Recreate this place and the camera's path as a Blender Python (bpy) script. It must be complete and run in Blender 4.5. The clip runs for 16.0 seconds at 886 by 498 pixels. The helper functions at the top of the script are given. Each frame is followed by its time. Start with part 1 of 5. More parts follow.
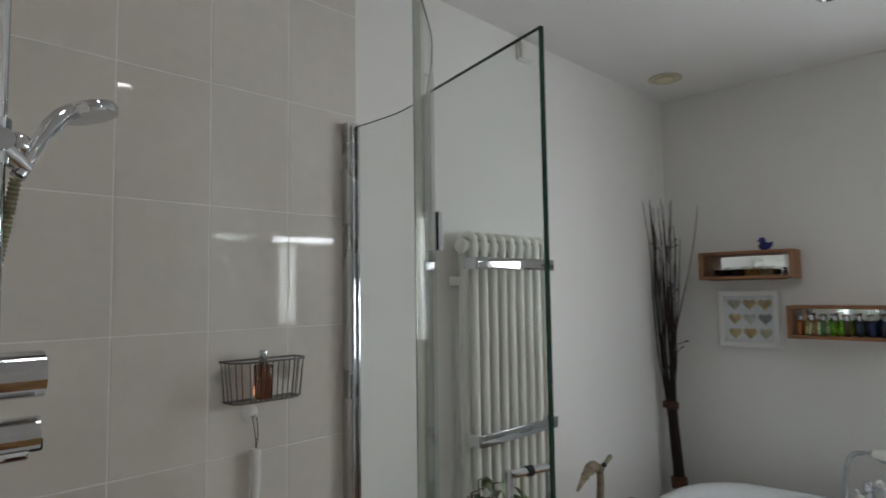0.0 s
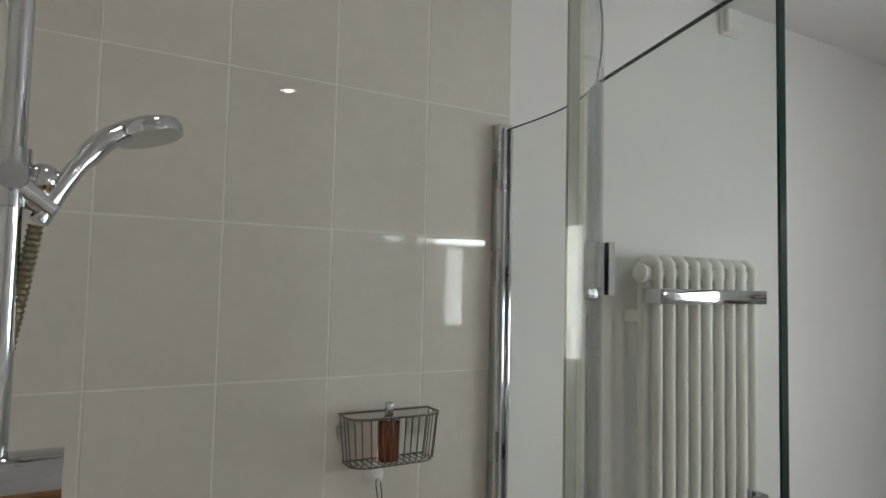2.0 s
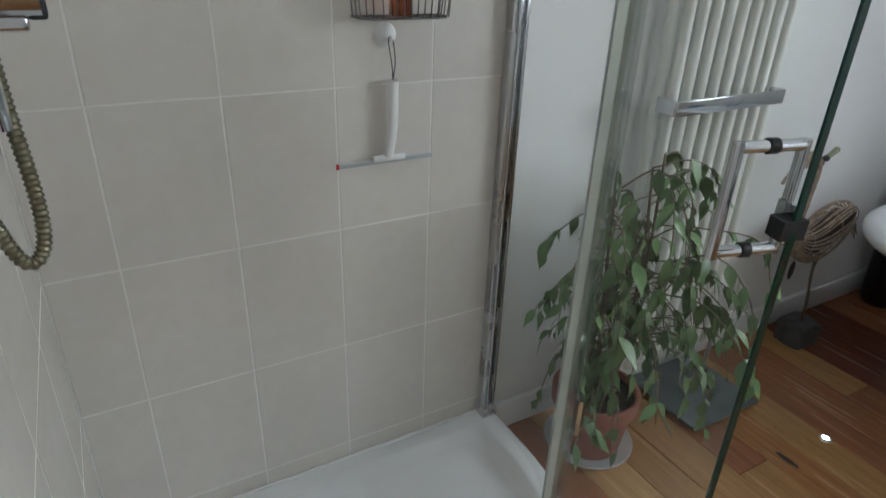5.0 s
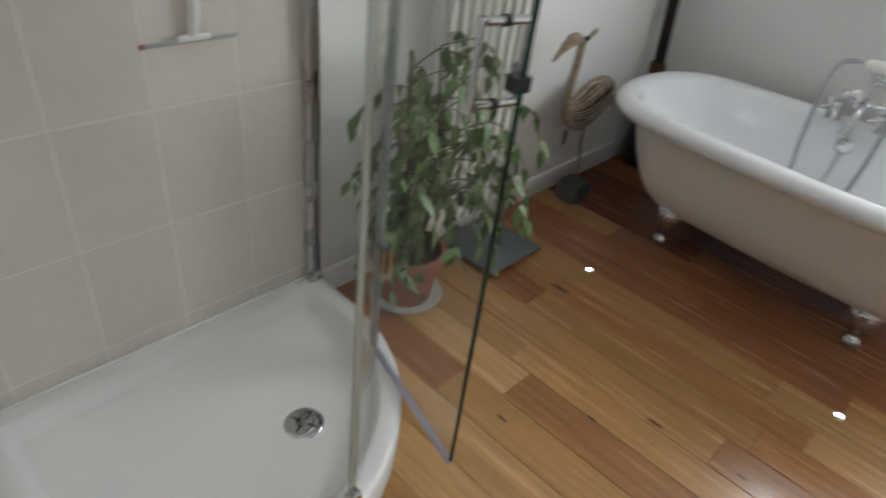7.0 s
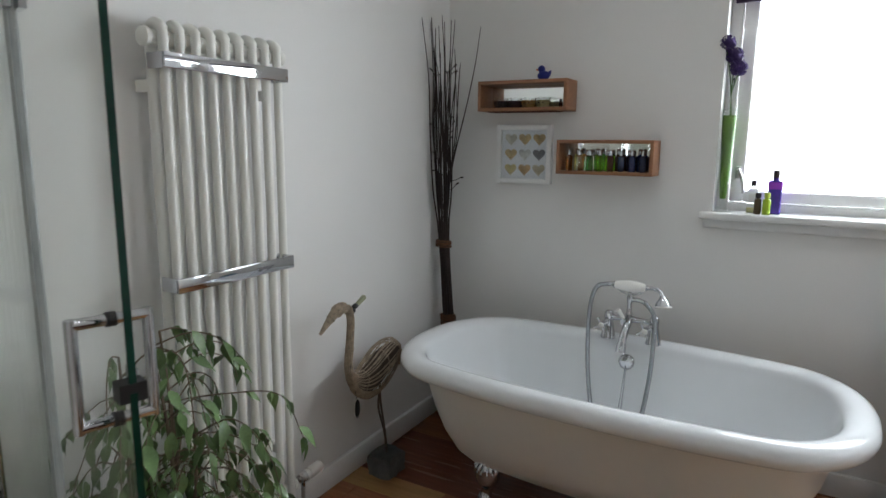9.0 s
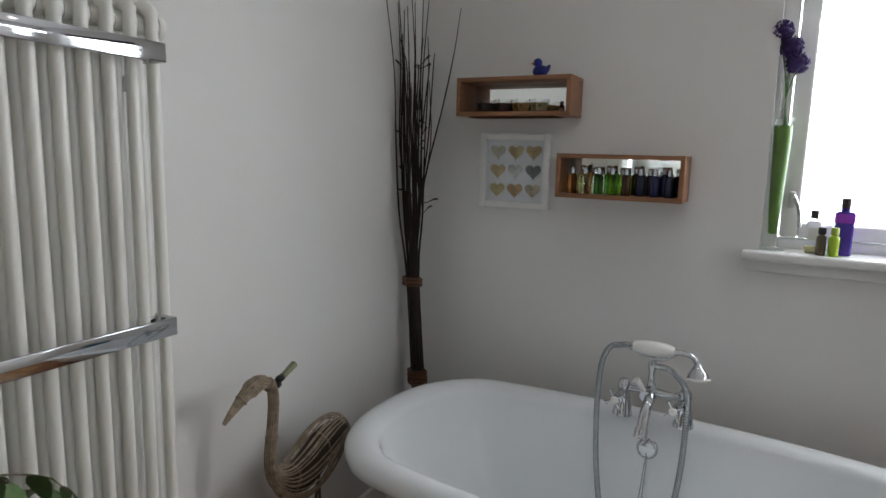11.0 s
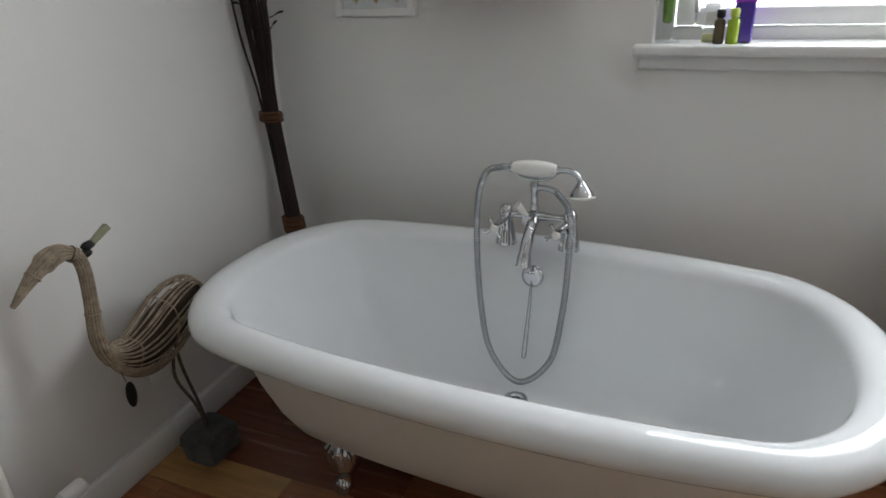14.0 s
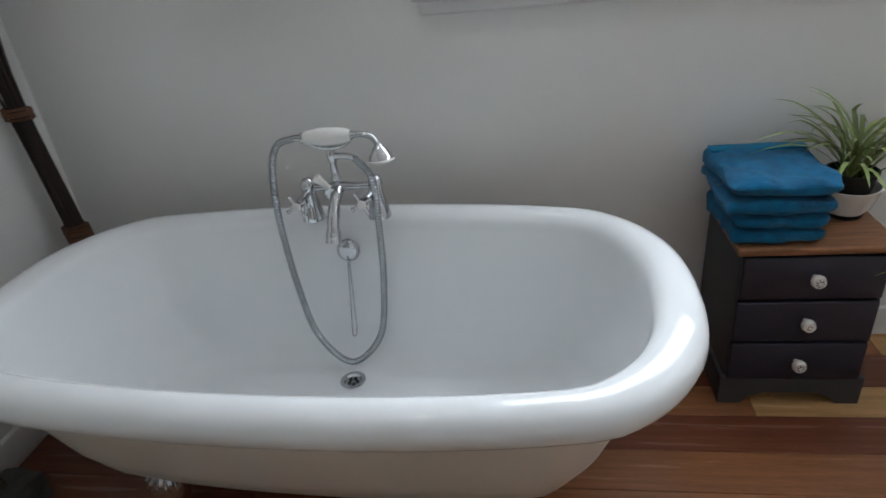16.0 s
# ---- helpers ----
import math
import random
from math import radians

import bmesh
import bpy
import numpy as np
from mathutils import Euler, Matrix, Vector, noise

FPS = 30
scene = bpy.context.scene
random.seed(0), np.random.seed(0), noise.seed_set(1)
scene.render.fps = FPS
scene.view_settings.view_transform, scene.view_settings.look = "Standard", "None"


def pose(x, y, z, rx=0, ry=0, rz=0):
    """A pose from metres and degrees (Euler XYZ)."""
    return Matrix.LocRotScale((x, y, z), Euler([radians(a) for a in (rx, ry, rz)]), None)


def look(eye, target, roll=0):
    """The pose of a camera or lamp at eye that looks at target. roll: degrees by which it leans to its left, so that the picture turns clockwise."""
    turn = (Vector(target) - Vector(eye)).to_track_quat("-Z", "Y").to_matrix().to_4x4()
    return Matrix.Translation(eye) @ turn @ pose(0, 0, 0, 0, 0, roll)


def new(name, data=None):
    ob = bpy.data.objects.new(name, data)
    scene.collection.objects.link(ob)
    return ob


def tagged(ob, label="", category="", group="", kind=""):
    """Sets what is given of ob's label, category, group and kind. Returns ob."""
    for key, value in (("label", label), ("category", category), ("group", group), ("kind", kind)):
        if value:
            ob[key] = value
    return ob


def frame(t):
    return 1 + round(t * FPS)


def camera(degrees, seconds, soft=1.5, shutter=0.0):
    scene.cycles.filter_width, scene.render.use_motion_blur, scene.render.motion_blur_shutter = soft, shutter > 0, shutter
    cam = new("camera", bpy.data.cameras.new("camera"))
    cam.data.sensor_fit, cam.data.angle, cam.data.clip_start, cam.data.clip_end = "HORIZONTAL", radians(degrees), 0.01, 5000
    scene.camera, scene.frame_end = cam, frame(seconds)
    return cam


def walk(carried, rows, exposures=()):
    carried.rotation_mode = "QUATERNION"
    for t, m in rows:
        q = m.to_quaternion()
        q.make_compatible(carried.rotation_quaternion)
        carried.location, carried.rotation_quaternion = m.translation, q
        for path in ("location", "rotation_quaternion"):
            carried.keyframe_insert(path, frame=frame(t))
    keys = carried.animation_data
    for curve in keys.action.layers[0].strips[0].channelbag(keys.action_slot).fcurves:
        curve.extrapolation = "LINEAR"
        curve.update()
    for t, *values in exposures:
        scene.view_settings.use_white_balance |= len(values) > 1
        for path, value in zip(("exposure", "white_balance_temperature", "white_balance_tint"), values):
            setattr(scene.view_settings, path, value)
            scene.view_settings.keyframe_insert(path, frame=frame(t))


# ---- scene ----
# ---- camera: t, x, y, z, yaw, pitch, roll ----
cam = camera(71.33, 16.0, soft=1.5, shutter=0.35)
PATH = [
    (0, 1.426, -3.126, 1.429, 44.41, 4.01, -0.83),
    (0.5, 1.355, -3.016, 1.506, 51.46, 2.62, 0.71),
    (1, 1.269, -2.938, 1.541, 55.10, 3.31, 0.79),
    (1.5, 1.242, -2.890, 1.553, 59.47, 3.73, 1.42),
    (2, 1.209, -2.887, 1.536, 60.63, 3.32, 1.30),
    (2.5, 1.182, -2.883, 1.478, 61.26, 2.15, 1.77),
    (3, 1.137, -2.866, 1.448, 60.89, -3.44, 1.93),
    (3.5, 1.150, -2.860, 1.395, 61.26, -9.27, 1.45),
    (4, 1.139, -2.869, 1.351, 60.81, -15.67, 1.80),
    (4.5, 1.138, -2.876, 1.317, 60.36, -21.36, 2.12),
    (4.7, 1.143, -2.879, 1.303, 60.36, -23.66, 2.28),
    (6.8, 1.280, -2.975, 1.320, 45.69, -36.00, 8.26),
    (7, 1.329, -2.982, 1.345, 40.31, -34.67, 7.78),
    (7.5, 1.364, -2.945, 1.411, 29.31, -29.57, 6.83),
    (8, 1.444, -2.894, 1.322, 27.01, -16.71, 2.49),
    (8.5, 1.454, -2.799, 1.314, 26.86, -11.50, 1.21),
    (9, 1.472, -2.663, 1.330, 29.33, -9.74, 0.57),
    (9.5, 1.440, -2.521, 1.336, 29.90, -8.46, 0.33),
    (9.7, 1.379, -2.460, 1.343, 28.68, -8.23, 0.41),
    (11.8, 1.229, -1.966, 1.316, 28.73, -9.40, 2.09),
    (12, 1.243, -1.948, 1.306, 28.86, -10.91, 2.02),
    (12.5, 1.258, -1.913, 1.280, 28.09, -15.31, 2.13),
    (13, 1.278, -1.857, 1.259, 26.74, -19.19, 1.49),
    (13.5, 1.303, -1.814, 1.254, 24.98, -21.83, -0.39),
    (14, 1.329, -1.792, 1.253, 22.58, -23.78, -2.28),
    (14.5, 1.369, -1.786, 1.246, 19.62, -24.87, -4.05),
    (15, 1.424, -1.758, 1.252, 17.17, -26.41, -5.70),
    (15.5, 1.452, -1.717, 1.231, 14.39, -27.53, -6.14),
    (16, 1.446, -1.651, 1.233, 9.59, -28.50, -6.17),
]
walk(cam, [(t, pose(x, y, z, 90 + pitch, 0, yaw) @ pose(0, 0, 0, 0, 0, roll)) for t, x, y, z, yaw, pitch, roll in PATH],
     exposures=[(0.0, -0.28, 6300, 9), (2.0, -0.10, 6500, 8), (4.5, 0.22, 5850, 8), (7.0, 0.36, 6350, 10), (8.0, 0.46, 6200, 9), (9.5, -0.06, 6200, 10), (12.5, -0.20, 6450, 12), (15.0, 0.0, 6300, 10), (16.0, 0.0, 6100, 10)])

# ---- plan: wall A is x = 0, wall B (with the window) is y = 0, floor is z = 0 ----
CEIL, EAST, SOUTH, SHOWER_END = 2.42, 3.1, -3.75, -3.02
WIN = (1.205, 2.60, 1.070, 2.04)      # opening in wall B: x0, x1, z0, z1

# ---- light ----
world = bpy.data.worlds.new("sky")
scene.world = world
world.use_nodes = True
wn = world.node_tree.nodes
sky = wn.new("ShaderNodeTexSky")
sky.sky_type, sky.sun_disc, sky.sun_elevation, sky.sun_rotation = "NISHITA", False, radians(38), radians(200)
world.node_tree.links.new(sky.outputs[0], wn["Background"].inputs[0])
wn["Background"].inputs[1].default_value = 0.12


def area_lamp(name, m, w, h, watts, colour):
    data = bpy.data.lights.new(name, "AREA")
    data.shape, data.size, data.size_y, data.energy, data.color = "RECTANGLE", w, h, watts, colour
    ob = new(name, data)
    ob.matrix_world = m
    return ob


area_lamp("window_light", look(((WIN[0] + WIN[1]) / 2, 0.16, 1.50), ((WIN[0] + WIN[1]) / 2, -2.0, 0.95)), 1.3, 0.78, 21, (0.95, 0.98, 1.0))
area_lamp("mirror_strip_light", look((EAST - 0.075, -0.53, 1.875), (0.0, -1.6, 1.2)), 0.95, 0.045, 3.0, (0.93, 0.96, 1.0))
# first is in view; others are added unseen, the last to brighten the shower
DOWNLIGHTS = ((0.955, -0.745), (2.1, -0.745), (1.62, -2.15), (0.60, -2.70))
for dx, dy in DOWNLIGHTS:
    data = bpy.data.lights.new("downlight_beam", "SPOT")
    data.energy, data.color, data.spot_size, data.spot_blend, data.shadow_soft_size = 3.4, (0.97, 0.975, 1.0), radians(125), 0.9, 0.06
    new("downlight_beam", data).location = (dx, dy, CEIL - 0.015)


# ---- materials ----
def mat(name, colour, rough=0.5, metal=0.0, vary=0.06, scale=6.0, fine=90.0, bump=0.05, transmission=0.0, ior=1.45, coat=0.0,
        stretch=(1, 1, 1), colour2=None, per_object=0.0, emission=0.0, sheen=0.0, deep=0.002):
    m = bpy.data.materials.new(name)
    m.use_nodes = True
    nt = m.node_tree
    n, l = nt.nodes, nt.links
    b = n["Principled BSDF"]
    co = n.new("ShaderNodeTexCoord")
    mp = n.new("ShaderNodeMapping")
    mp.inputs["Scale"].default_value = stretch
    l.new(co.outputs["Object"], mp.inputs[0])
    big, small = n.new("ShaderNodeTexNoise"), n.new("ShaderNodeTexNoise")
    big.inputs["Scale"].default_value, small.inputs["Scale"].default_value = scale, fine
    big.inputs["Detail"].default_value, small.inputs["Detail"].default_value = 5, 3
    source = mp.outputs[0]
    info = n.new("ShaderNodeObjectInfo")
    if per_object:
        off = n.new("ShaderNodeVectorMath")
        off.operation = "ADD"
        mul = n.new("ShaderNodeMath")
        mul.operation = "MULTIPLY"
        mul.inputs[1].default_value = 37.0
        l.new(info.outputs["Random"], mul.inputs[0])
        l.new(mp.outputs[0], off.inputs[0])
        l.new(mul.outputs[0], off.inputs[1])
        source = off.outputs[0]
    l.new(source, big.inputs["Vector"])
    l.new(source, small.inputs["Vector"])
    c2 = colour2 or tuple(c * (1 - vary * 2.2) for c in colour)
    ramp = n.new("ShaderNodeMix")
    ramp.data_type = "RGBA"
    ramp.inputs[6].default_value, ramp.inputs[7].default_value = (*c2, 1), (*colour, 1)
    fac = n.new("ShaderNodeMapRange")
    fac.inputs[1].default_value, fac.inputs[2].default_value = 0.3, 0.7
    add = n.new("ShaderNodeMath")
    add.operation = "MULTIPLY_ADD"
    add.inputs[1].default_value, add.inputs[2].default_value = 0.35, 0.0
    l.new(small.outputs[0], add.inputs[0])
    mix = n.new("ShaderNodeMath")
    mix.operation = "MULTIPLY_ADD"
    mix.inputs[1].default_value = 0.65
    l.new(big.outputs[0], mix.inputs[0])
    l.new(add.outputs[0], mix.inputs[2])
    l.new(mix.outputs[0], fac.inputs[0])
    l.new(fac.outputs[0], ramp.inputs[0])
    out = ramp.outputs[2]
    if per_object:
        hsv = n.new("ShaderNodeHueSaturation")
        rng = n.new("ShaderNodeMapRange")
        rng.inputs[3].default_value, rng.inputs[4].default_value = 1 - per_object, 1 + per_object
        l.new(info.outputs["Random"], rng.inputs[0])
        l.new(rng.outputs[0], hsv.inputs["Value"])
        l.new(out, hsv.inputs["Color"])
        out = hsv.outputs[0]
    l.new(out, b.inputs["Base Color"])
    b.inputs["Metallic"].default_value, b.inputs["IOR"].default_value = metal, ior
    rr = n.new("ShaderNodeMapRange")
    rr.inputs[3].default_value, rr.inputs[4].default_value = max(0.0, rough - 0.05), rough + 0.05
    l.new(big.outputs[0], rr.inputs[0])
    l.new(rr.outputs[0], b.inputs["Roughness"])
    b.inputs["Transmission Weight"].default_value = transmission
    b.inputs["Coat Weight"].default_value = coat
    b.inputs["Coat Roughness"].default_value = 0.06
    b.inputs["Sheen Weight"].default_value = sheen
    if emission:
        b.inputs["Emission Color"].default_value, b.inputs["Emission Strength"].default_value = (*colour, 1), emission
    if bump:
        bp = n.new("ShaderNodeBump")
        bp.inputs["Strength"].default_value, bp.inputs["Distance"].default_value = bump, deep
        l.new(small.outputs[0], bp.inputs["Height"])
        l.new(bp.outputs[0], b.inputs["Normal"])
    return m


PLASTER = mat("wall_paint", (0.77, 0.765, 0.745), 0.75, vary=0.02, scale=2.5, fine=160, bump=0.12)
CEILING = mat("ceiling_paint", (0.80, 0.80, 0.79), 0.8, vary=0.015, scale=2, fine=140, bump=0.08)
WOODWHITE = mat("white_gloss_paint", (0.79, 0.79, 0.775), 0.35, vary=0.03, scale=7, fine=60, bump=0.05)
TILE = mat("cream_tile_glaze", (0.665, 0.63, 0.575), 0.02, vary=0.05, scale=3.0, fine=30, bump=0.0, per_object=0.02)
GROUT = mat("grout", (0.78, 0.76, 0.715), 0.85, vary=0.08, scale=20, fine=300, bump=0.2)
ACRYL = mat("white_acrylic", (0.80, 0.80, 0.79), 0.14, vary=0.01, scale=3, fine=30, bump=0.0, coat=0.3)
BATHOUT = mat("bath_outer_paint", (0.74, 0.725, 0.685), 0.3, vary=0.02, scale=4, fine=60, bump=0.03)
ENAMEL = mat("bath_enamel", (0.745, 0.765, 0.775), 0.02, vary=0.008, scale=3, fine=20, bump=0.0)
CHROME = mat("chrome", (0.60, 0.61, 0.63), 0.07, 1.0, vary=0.04, scale=12, fine=60, bump=0.0)
SATIN = mat("satin_aluminium", (0.62, 0.62, 0.62), 0.28, 1.0, vary=0.05, scale=10, fine=200, bump=0.03)
HOSE = mat("chrome_hose", (0.40, 0.42, 0.44), 0.25, 1.0, vary=0.1, scale=30, fine=200, bump=0.0)
BRASSHOSE = mat("aged_metal_hose", (0.27, 0.25, 0.17), 0.32, 1.0, vary=0.15, scale=30, fine=200, bump=0.0)
RADWHITE = mat("radiator_paint", (0.79, 0.785, 0.735), 0.3, vary=0.008, scale=4, fine=80, bump=0.0)
BLACK = mat("black_rubber", (0.012, 0.012, 0.013), 0.5, vary=0.2, scale=20, fine=200)
WHITEPL = mat("white_plastic", (0.82, 0.81, 0.79), 0.35, vary=0.02, scale=15, fine=120, bump=0.02)
CERAMIC = mat("white_ceramic", (0.83, 0.82, 0.78), 0.12, vary=0.02, scale=12, fine=60, bump=0.0, coat=0.4)
TERRA = mat("terracotta", (0.36, 0.135, 0.085), 0.8, vary=0.18, scale=14, fine=120, bump=0.3)
SOIL = mat("soil", (0.035, 0.024, 0.016), 0.95, vary=0.3, scale=60, fine=300, bump=0.9)
LEAF = mat("ficus_leaf", (0.20, 0.33, 0.125), 0.34, vary=0.25, scale=20, fine=150, bump=0.15, per_object=0.35)
BARK = mat("grey_bark", (0.20, 0.15, 0.10), 0.85, vary=0.25, scale=30, fine=200, bump=0.5)
STRIP = mat("strip_diffuser", (0.92, 0.96, 1.0), 0.4, bump=0, emission=7.0)
SPIDER = mat("spider_plant_leaf", (0.30, 0.38, 0.13), 0.45, vary=0.2, scale=16, fine=90, bump=0.1, per_object=0.3)
TWIG = mat("dark_twig", (0.030, 0.014, 0.010), 0.7, vary=0.3, scale=40, fine=300, bump=0.4, per_object=0.3)
CORD = mat("copper_brown_cord", (0.17, 0.075, 0.035), 0.75, vary=0.3, scale=60, fine=300, bump=0.6)
WICKER = mat("grey_wicker", (0.45, 0.36, 0.26), 0.85, vary=0.3, scale=50, fine=250, bump=0.6)
STONE = mat("grey_stone", (0.13, 0.13, 0.12), 0.9, vary=0.3, scale=18, fine=160, bump=0.7)
SHELFWOOD = mat("cherry_wood", (0.33, 0.155, 0.075), 0.5, vary=0.18, scale=9, fine=60, bump=0.15, stretch=(0.6, 6, 6))
MAHOG = mat("mahogany", (0.105, 0.030, 0.017), 0.6, vary=0.25, scale=7, fine=60, bump=0.1, stretch=(5, 0.5, 5), ior=1.2)
PINE = mat("pine_top", (0.36, 0.165, 0.075), 0.42, vary=0.28, scale=10, fine=70, bump=0.1, stretch=(1, 9, 5))
CHESTPAINT = mat("charcoal_paint", (0.060, 0.060, 0.064), 0.5, vary=0.12, scale=8, fine=140, bump=0.1)
DRAWER = mat("indigo_grey_paint", (0.028, 0.030, 0.050), 0.45, vary=0.12, scale=8, fine=140, bump=0.1)
TOWEL = mat("blue_terry", (0.0, 0.175, 0.38), 0.95, vary=0.28, scale=30, fine=330, bump=1.0, sheen=0.1, deep=0.005)
SCALEGLASS = mat("grey_glass_top", (0.11, 0.13, 0.135), 0.12, vary=0.03, scale=6, fine=80, bump=0.0, coat=0.5)
MIRROR = mat("mirror", (0.88, 0.90, 0.88), 0.01, 1.0, vary=0.0, bump=0.0)
PURPLE = mat("blind_fabric", (0.030, 0.016, 0.045), 0.8, vary=0.1, scale=30, fine=300, bump=0.2)
DUCKBLUE = mat("blue_rubber", (0.010, 0.018, 0.20), 0.3, vary=0.06, scale=10, fine=60, bump=0.0)
ORANGE = mat("orange_rubber", (0.7, 0.16, 0.01), 0.4)
PAPER = mat("grey_paper", (0.76, 0.77, 0.79), 0.9, vary=0.04, scale=20, fine=200, bump=0.1)
INK = mat("ink", (0.02, 0.02, 0.02), 0.8)
LABEL = mat("label_paper", (0.75, 0.74, 0.70), 0.7)
ALLIUM = mat("purple_allium", (0.085, 0.050, 0.20), 0.8, vary=0.3, scale=60, fine=300, bump=0.6)
STEM = mat("green_stem", (0.08, 0.17, 0.04), 0.5, vary=0.2, scale=20)
BEADS = mat("green_beads", (0.20, 0.42, 0.05), 0.35, vary=0.4, scale=180, fine=420, bump=0.8)
GLOW = mat("lamp_glow", (1.0, 0.97, 0.92), 0.5, bump=0, emission=40.0)
LEDGLOW = mat("led_glow", (0.80, 0.90, 1.0), 0.5, bump=0, emission=9.0)
DAYLIGHT = mat("bright_overcast", (0.97, 0.99, 1.0), 0.9, bump=0, emission=5.5)
VENT = mat("aged_plastic", (0.62, 0.58, 0.42), 0.5, vary=0.08, scale=14)


def glass(name, colour, rough=0.0, ior=1.45):
    m = bpy.data.materials.new(name)
    m.use_nodes = True
    b = m.node_tree.nodes["Principled BSDF"]
    b.inputs["Base Color"].default_value = (*colour, 1)
    b.inputs["Roughness"].default_value, b.inputs["IOR"].default_value = rough, ior
    b.inputs["Transmission Weight"].default_value = 1.0
    return m


def sheet_glass(name, tint, gloss=1.0):
    """A thin pane: clear, with the mirror image that its Fresnel gloss gives."""
    m = bpy.data.materials.new(name)
    m.use_nodes = True
    n, l = m.node_tree.nodes, m.node_tree.links
    n.remove(n["Principled BSDF"])
    clear, shine, mixer = n.new("ShaderNodeBsdfTransparent"), n.new("ShaderNodeBsdfGlossy"), n.new("ShaderNodeMixShader")
    grazing, power, rise = n.new("ShaderNodeLayerWeight"), n.new("ShaderNodeMath"), n.new("ShaderNodeMath")
    clear.inputs[0].default_value = (*tint, 1)
    shine.inputs["Roughness"].default_value = 0.0
    grazing.inputs[0].default_value = 0.5
    power.operation, rise.operation = "POWER", "MULTIPLY_ADD"
    power.inputs[1].default_value = 5.0
    rise.inputs[1].default_value, rise.inputs[2].default_value = 0.35 * gloss, 0.035 * gloss
    l.new(grazing.outputs["Facing"], power.inputs[0])
    l.new(power.outputs[0], rise.inputs[0])
    l.new(rise.outputs[0], mixer.inputs[0])
    l.new(clear.outputs[0], mixer.inputs[1])
    l.new(shine.outputs[0], mixer.inputs[2])
    l.new(mixer.outputs[0], n["Material Output"].inputs[0])
    return m


PANE = sheet_glass("clear_shower_glass", (0.972, 0.985, 0.976))
VASEGLASS = sheet_glass("vase_glass", (0.97, 0.985, 0.98))
WINPANE = sheet_glass("window_glass", (0.98, 0.99, 0.99))
EDGE = mat("green_glass_edge", (0.004, 0.045, 0.028), 0.12, vary=0.2, scale=5, fine=30, bump=0.0)
SEAL = sheet_glass("clear_seal", (0.965, 0.96, 0.90))
WIRE = mat("dull_steel_wire", (0.22, 0.21, 0.20), 0.3, 1.0, vary=0.1, scale=30, bump=0.0)
SEALGREY = mat("grey_seal", (0.42, 0.45, 0.45), 0.3, vary=0.1, scale=10, fine=60, bump=0.0)
CLEAR = glass("clear_glass", (0.97, 0.99, 0.98))


# ---- mesh helpers ----
ROOT = {}


def thing(name, label, category, at, group="", kind=""):
    """An Empty at the base of a thing; its parts are modelled in world places."""
    ob = new(name)
    ob.location = at
    ob.empty_display_size = 0.05
    ROOT[ob] = Vector(at)
    return tagged(ob, label, category, group, kind)


def make_mesh(name, bm, material, smooth=True, angle=50):
    me = bpy.data.meshes.new(name)
    bmesh.ops.recalc_face_normals(bm, faces=bm.faces)
    bm.to_mesh(me)
    bm.free()
    for m in (material if isinstance(material, (list, tuple)) else (material,)):
        me.materials.append(m)
    if smooth:
        me.polygons.foreach_set("use_smooth", [True] * len(me.polygons))
        me.set_sharp_from_angle(angle=radians(angle))
    return me


def part(name, bm, material, parent, label="", smooth=True):
    """Links a bmesh in world places as ONE mesh under a thing or a part."""
    base = ROOT[parent]
    bmesh.ops.translate(bm, verts=bm.verts, vec=-base)
    ob = new(name, make_mesh(name, bm, material, smooth))
    ob.parent = parent
    ROOT[ob] = base
    return tagged(ob, label)


def solo(name, bm, material, label, category, at, group="", kind="", smooth=True):
    """A thing that is one mesh, with its origin at its base."""
    bmesh.ops.translate(bm, verts=bm.verts, vec=-Vector(at))
    ob = new(name, make_mesh(name, bm, material, smooth))
    ob.location = at
    ROOT[ob] = Vector(at)
    return tagged(ob, label, category, group, kind)


def structure(name, bm, material, label, smooth=False):
    ob = new(name, make_mesh(name, bm, material, smooth))
    ROOT[ob] = Vector((0, 0, 0))
    return tagged(ob, label, name.split("_")[0], kind="structure")


def box(lo, hi, bevel=0.0, bm=None, seg=2):
    own = bmesh.new()
    bmesh.ops.create_cube(own, size=1)
    c, s = [(a + b) / 2 for a, b in zip(lo, hi)], [abs(b - a) for a, b in zip(lo, hi)]
    bmesh.ops.scale(own, vec=s, verts=own.verts)
    if bevel:
        bmesh.ops.bevel(own, geom=own.edges[:], offset=min(bevel, min(s) * 0.45), segments=seg, affect="EDGES", profile=0.5)
    bmesh.ops.translate(own, vec=c, verts=own.verts)
    return join(own, bm)


def join(own, bm):
    if bm is None:
        return own
    me = bpy.data.meshes.new("join")
    own.to_mesh(me)
    own.free()
    bm.from_mesh(me)
    bpy.data.meshes.remove(me)
    return bm


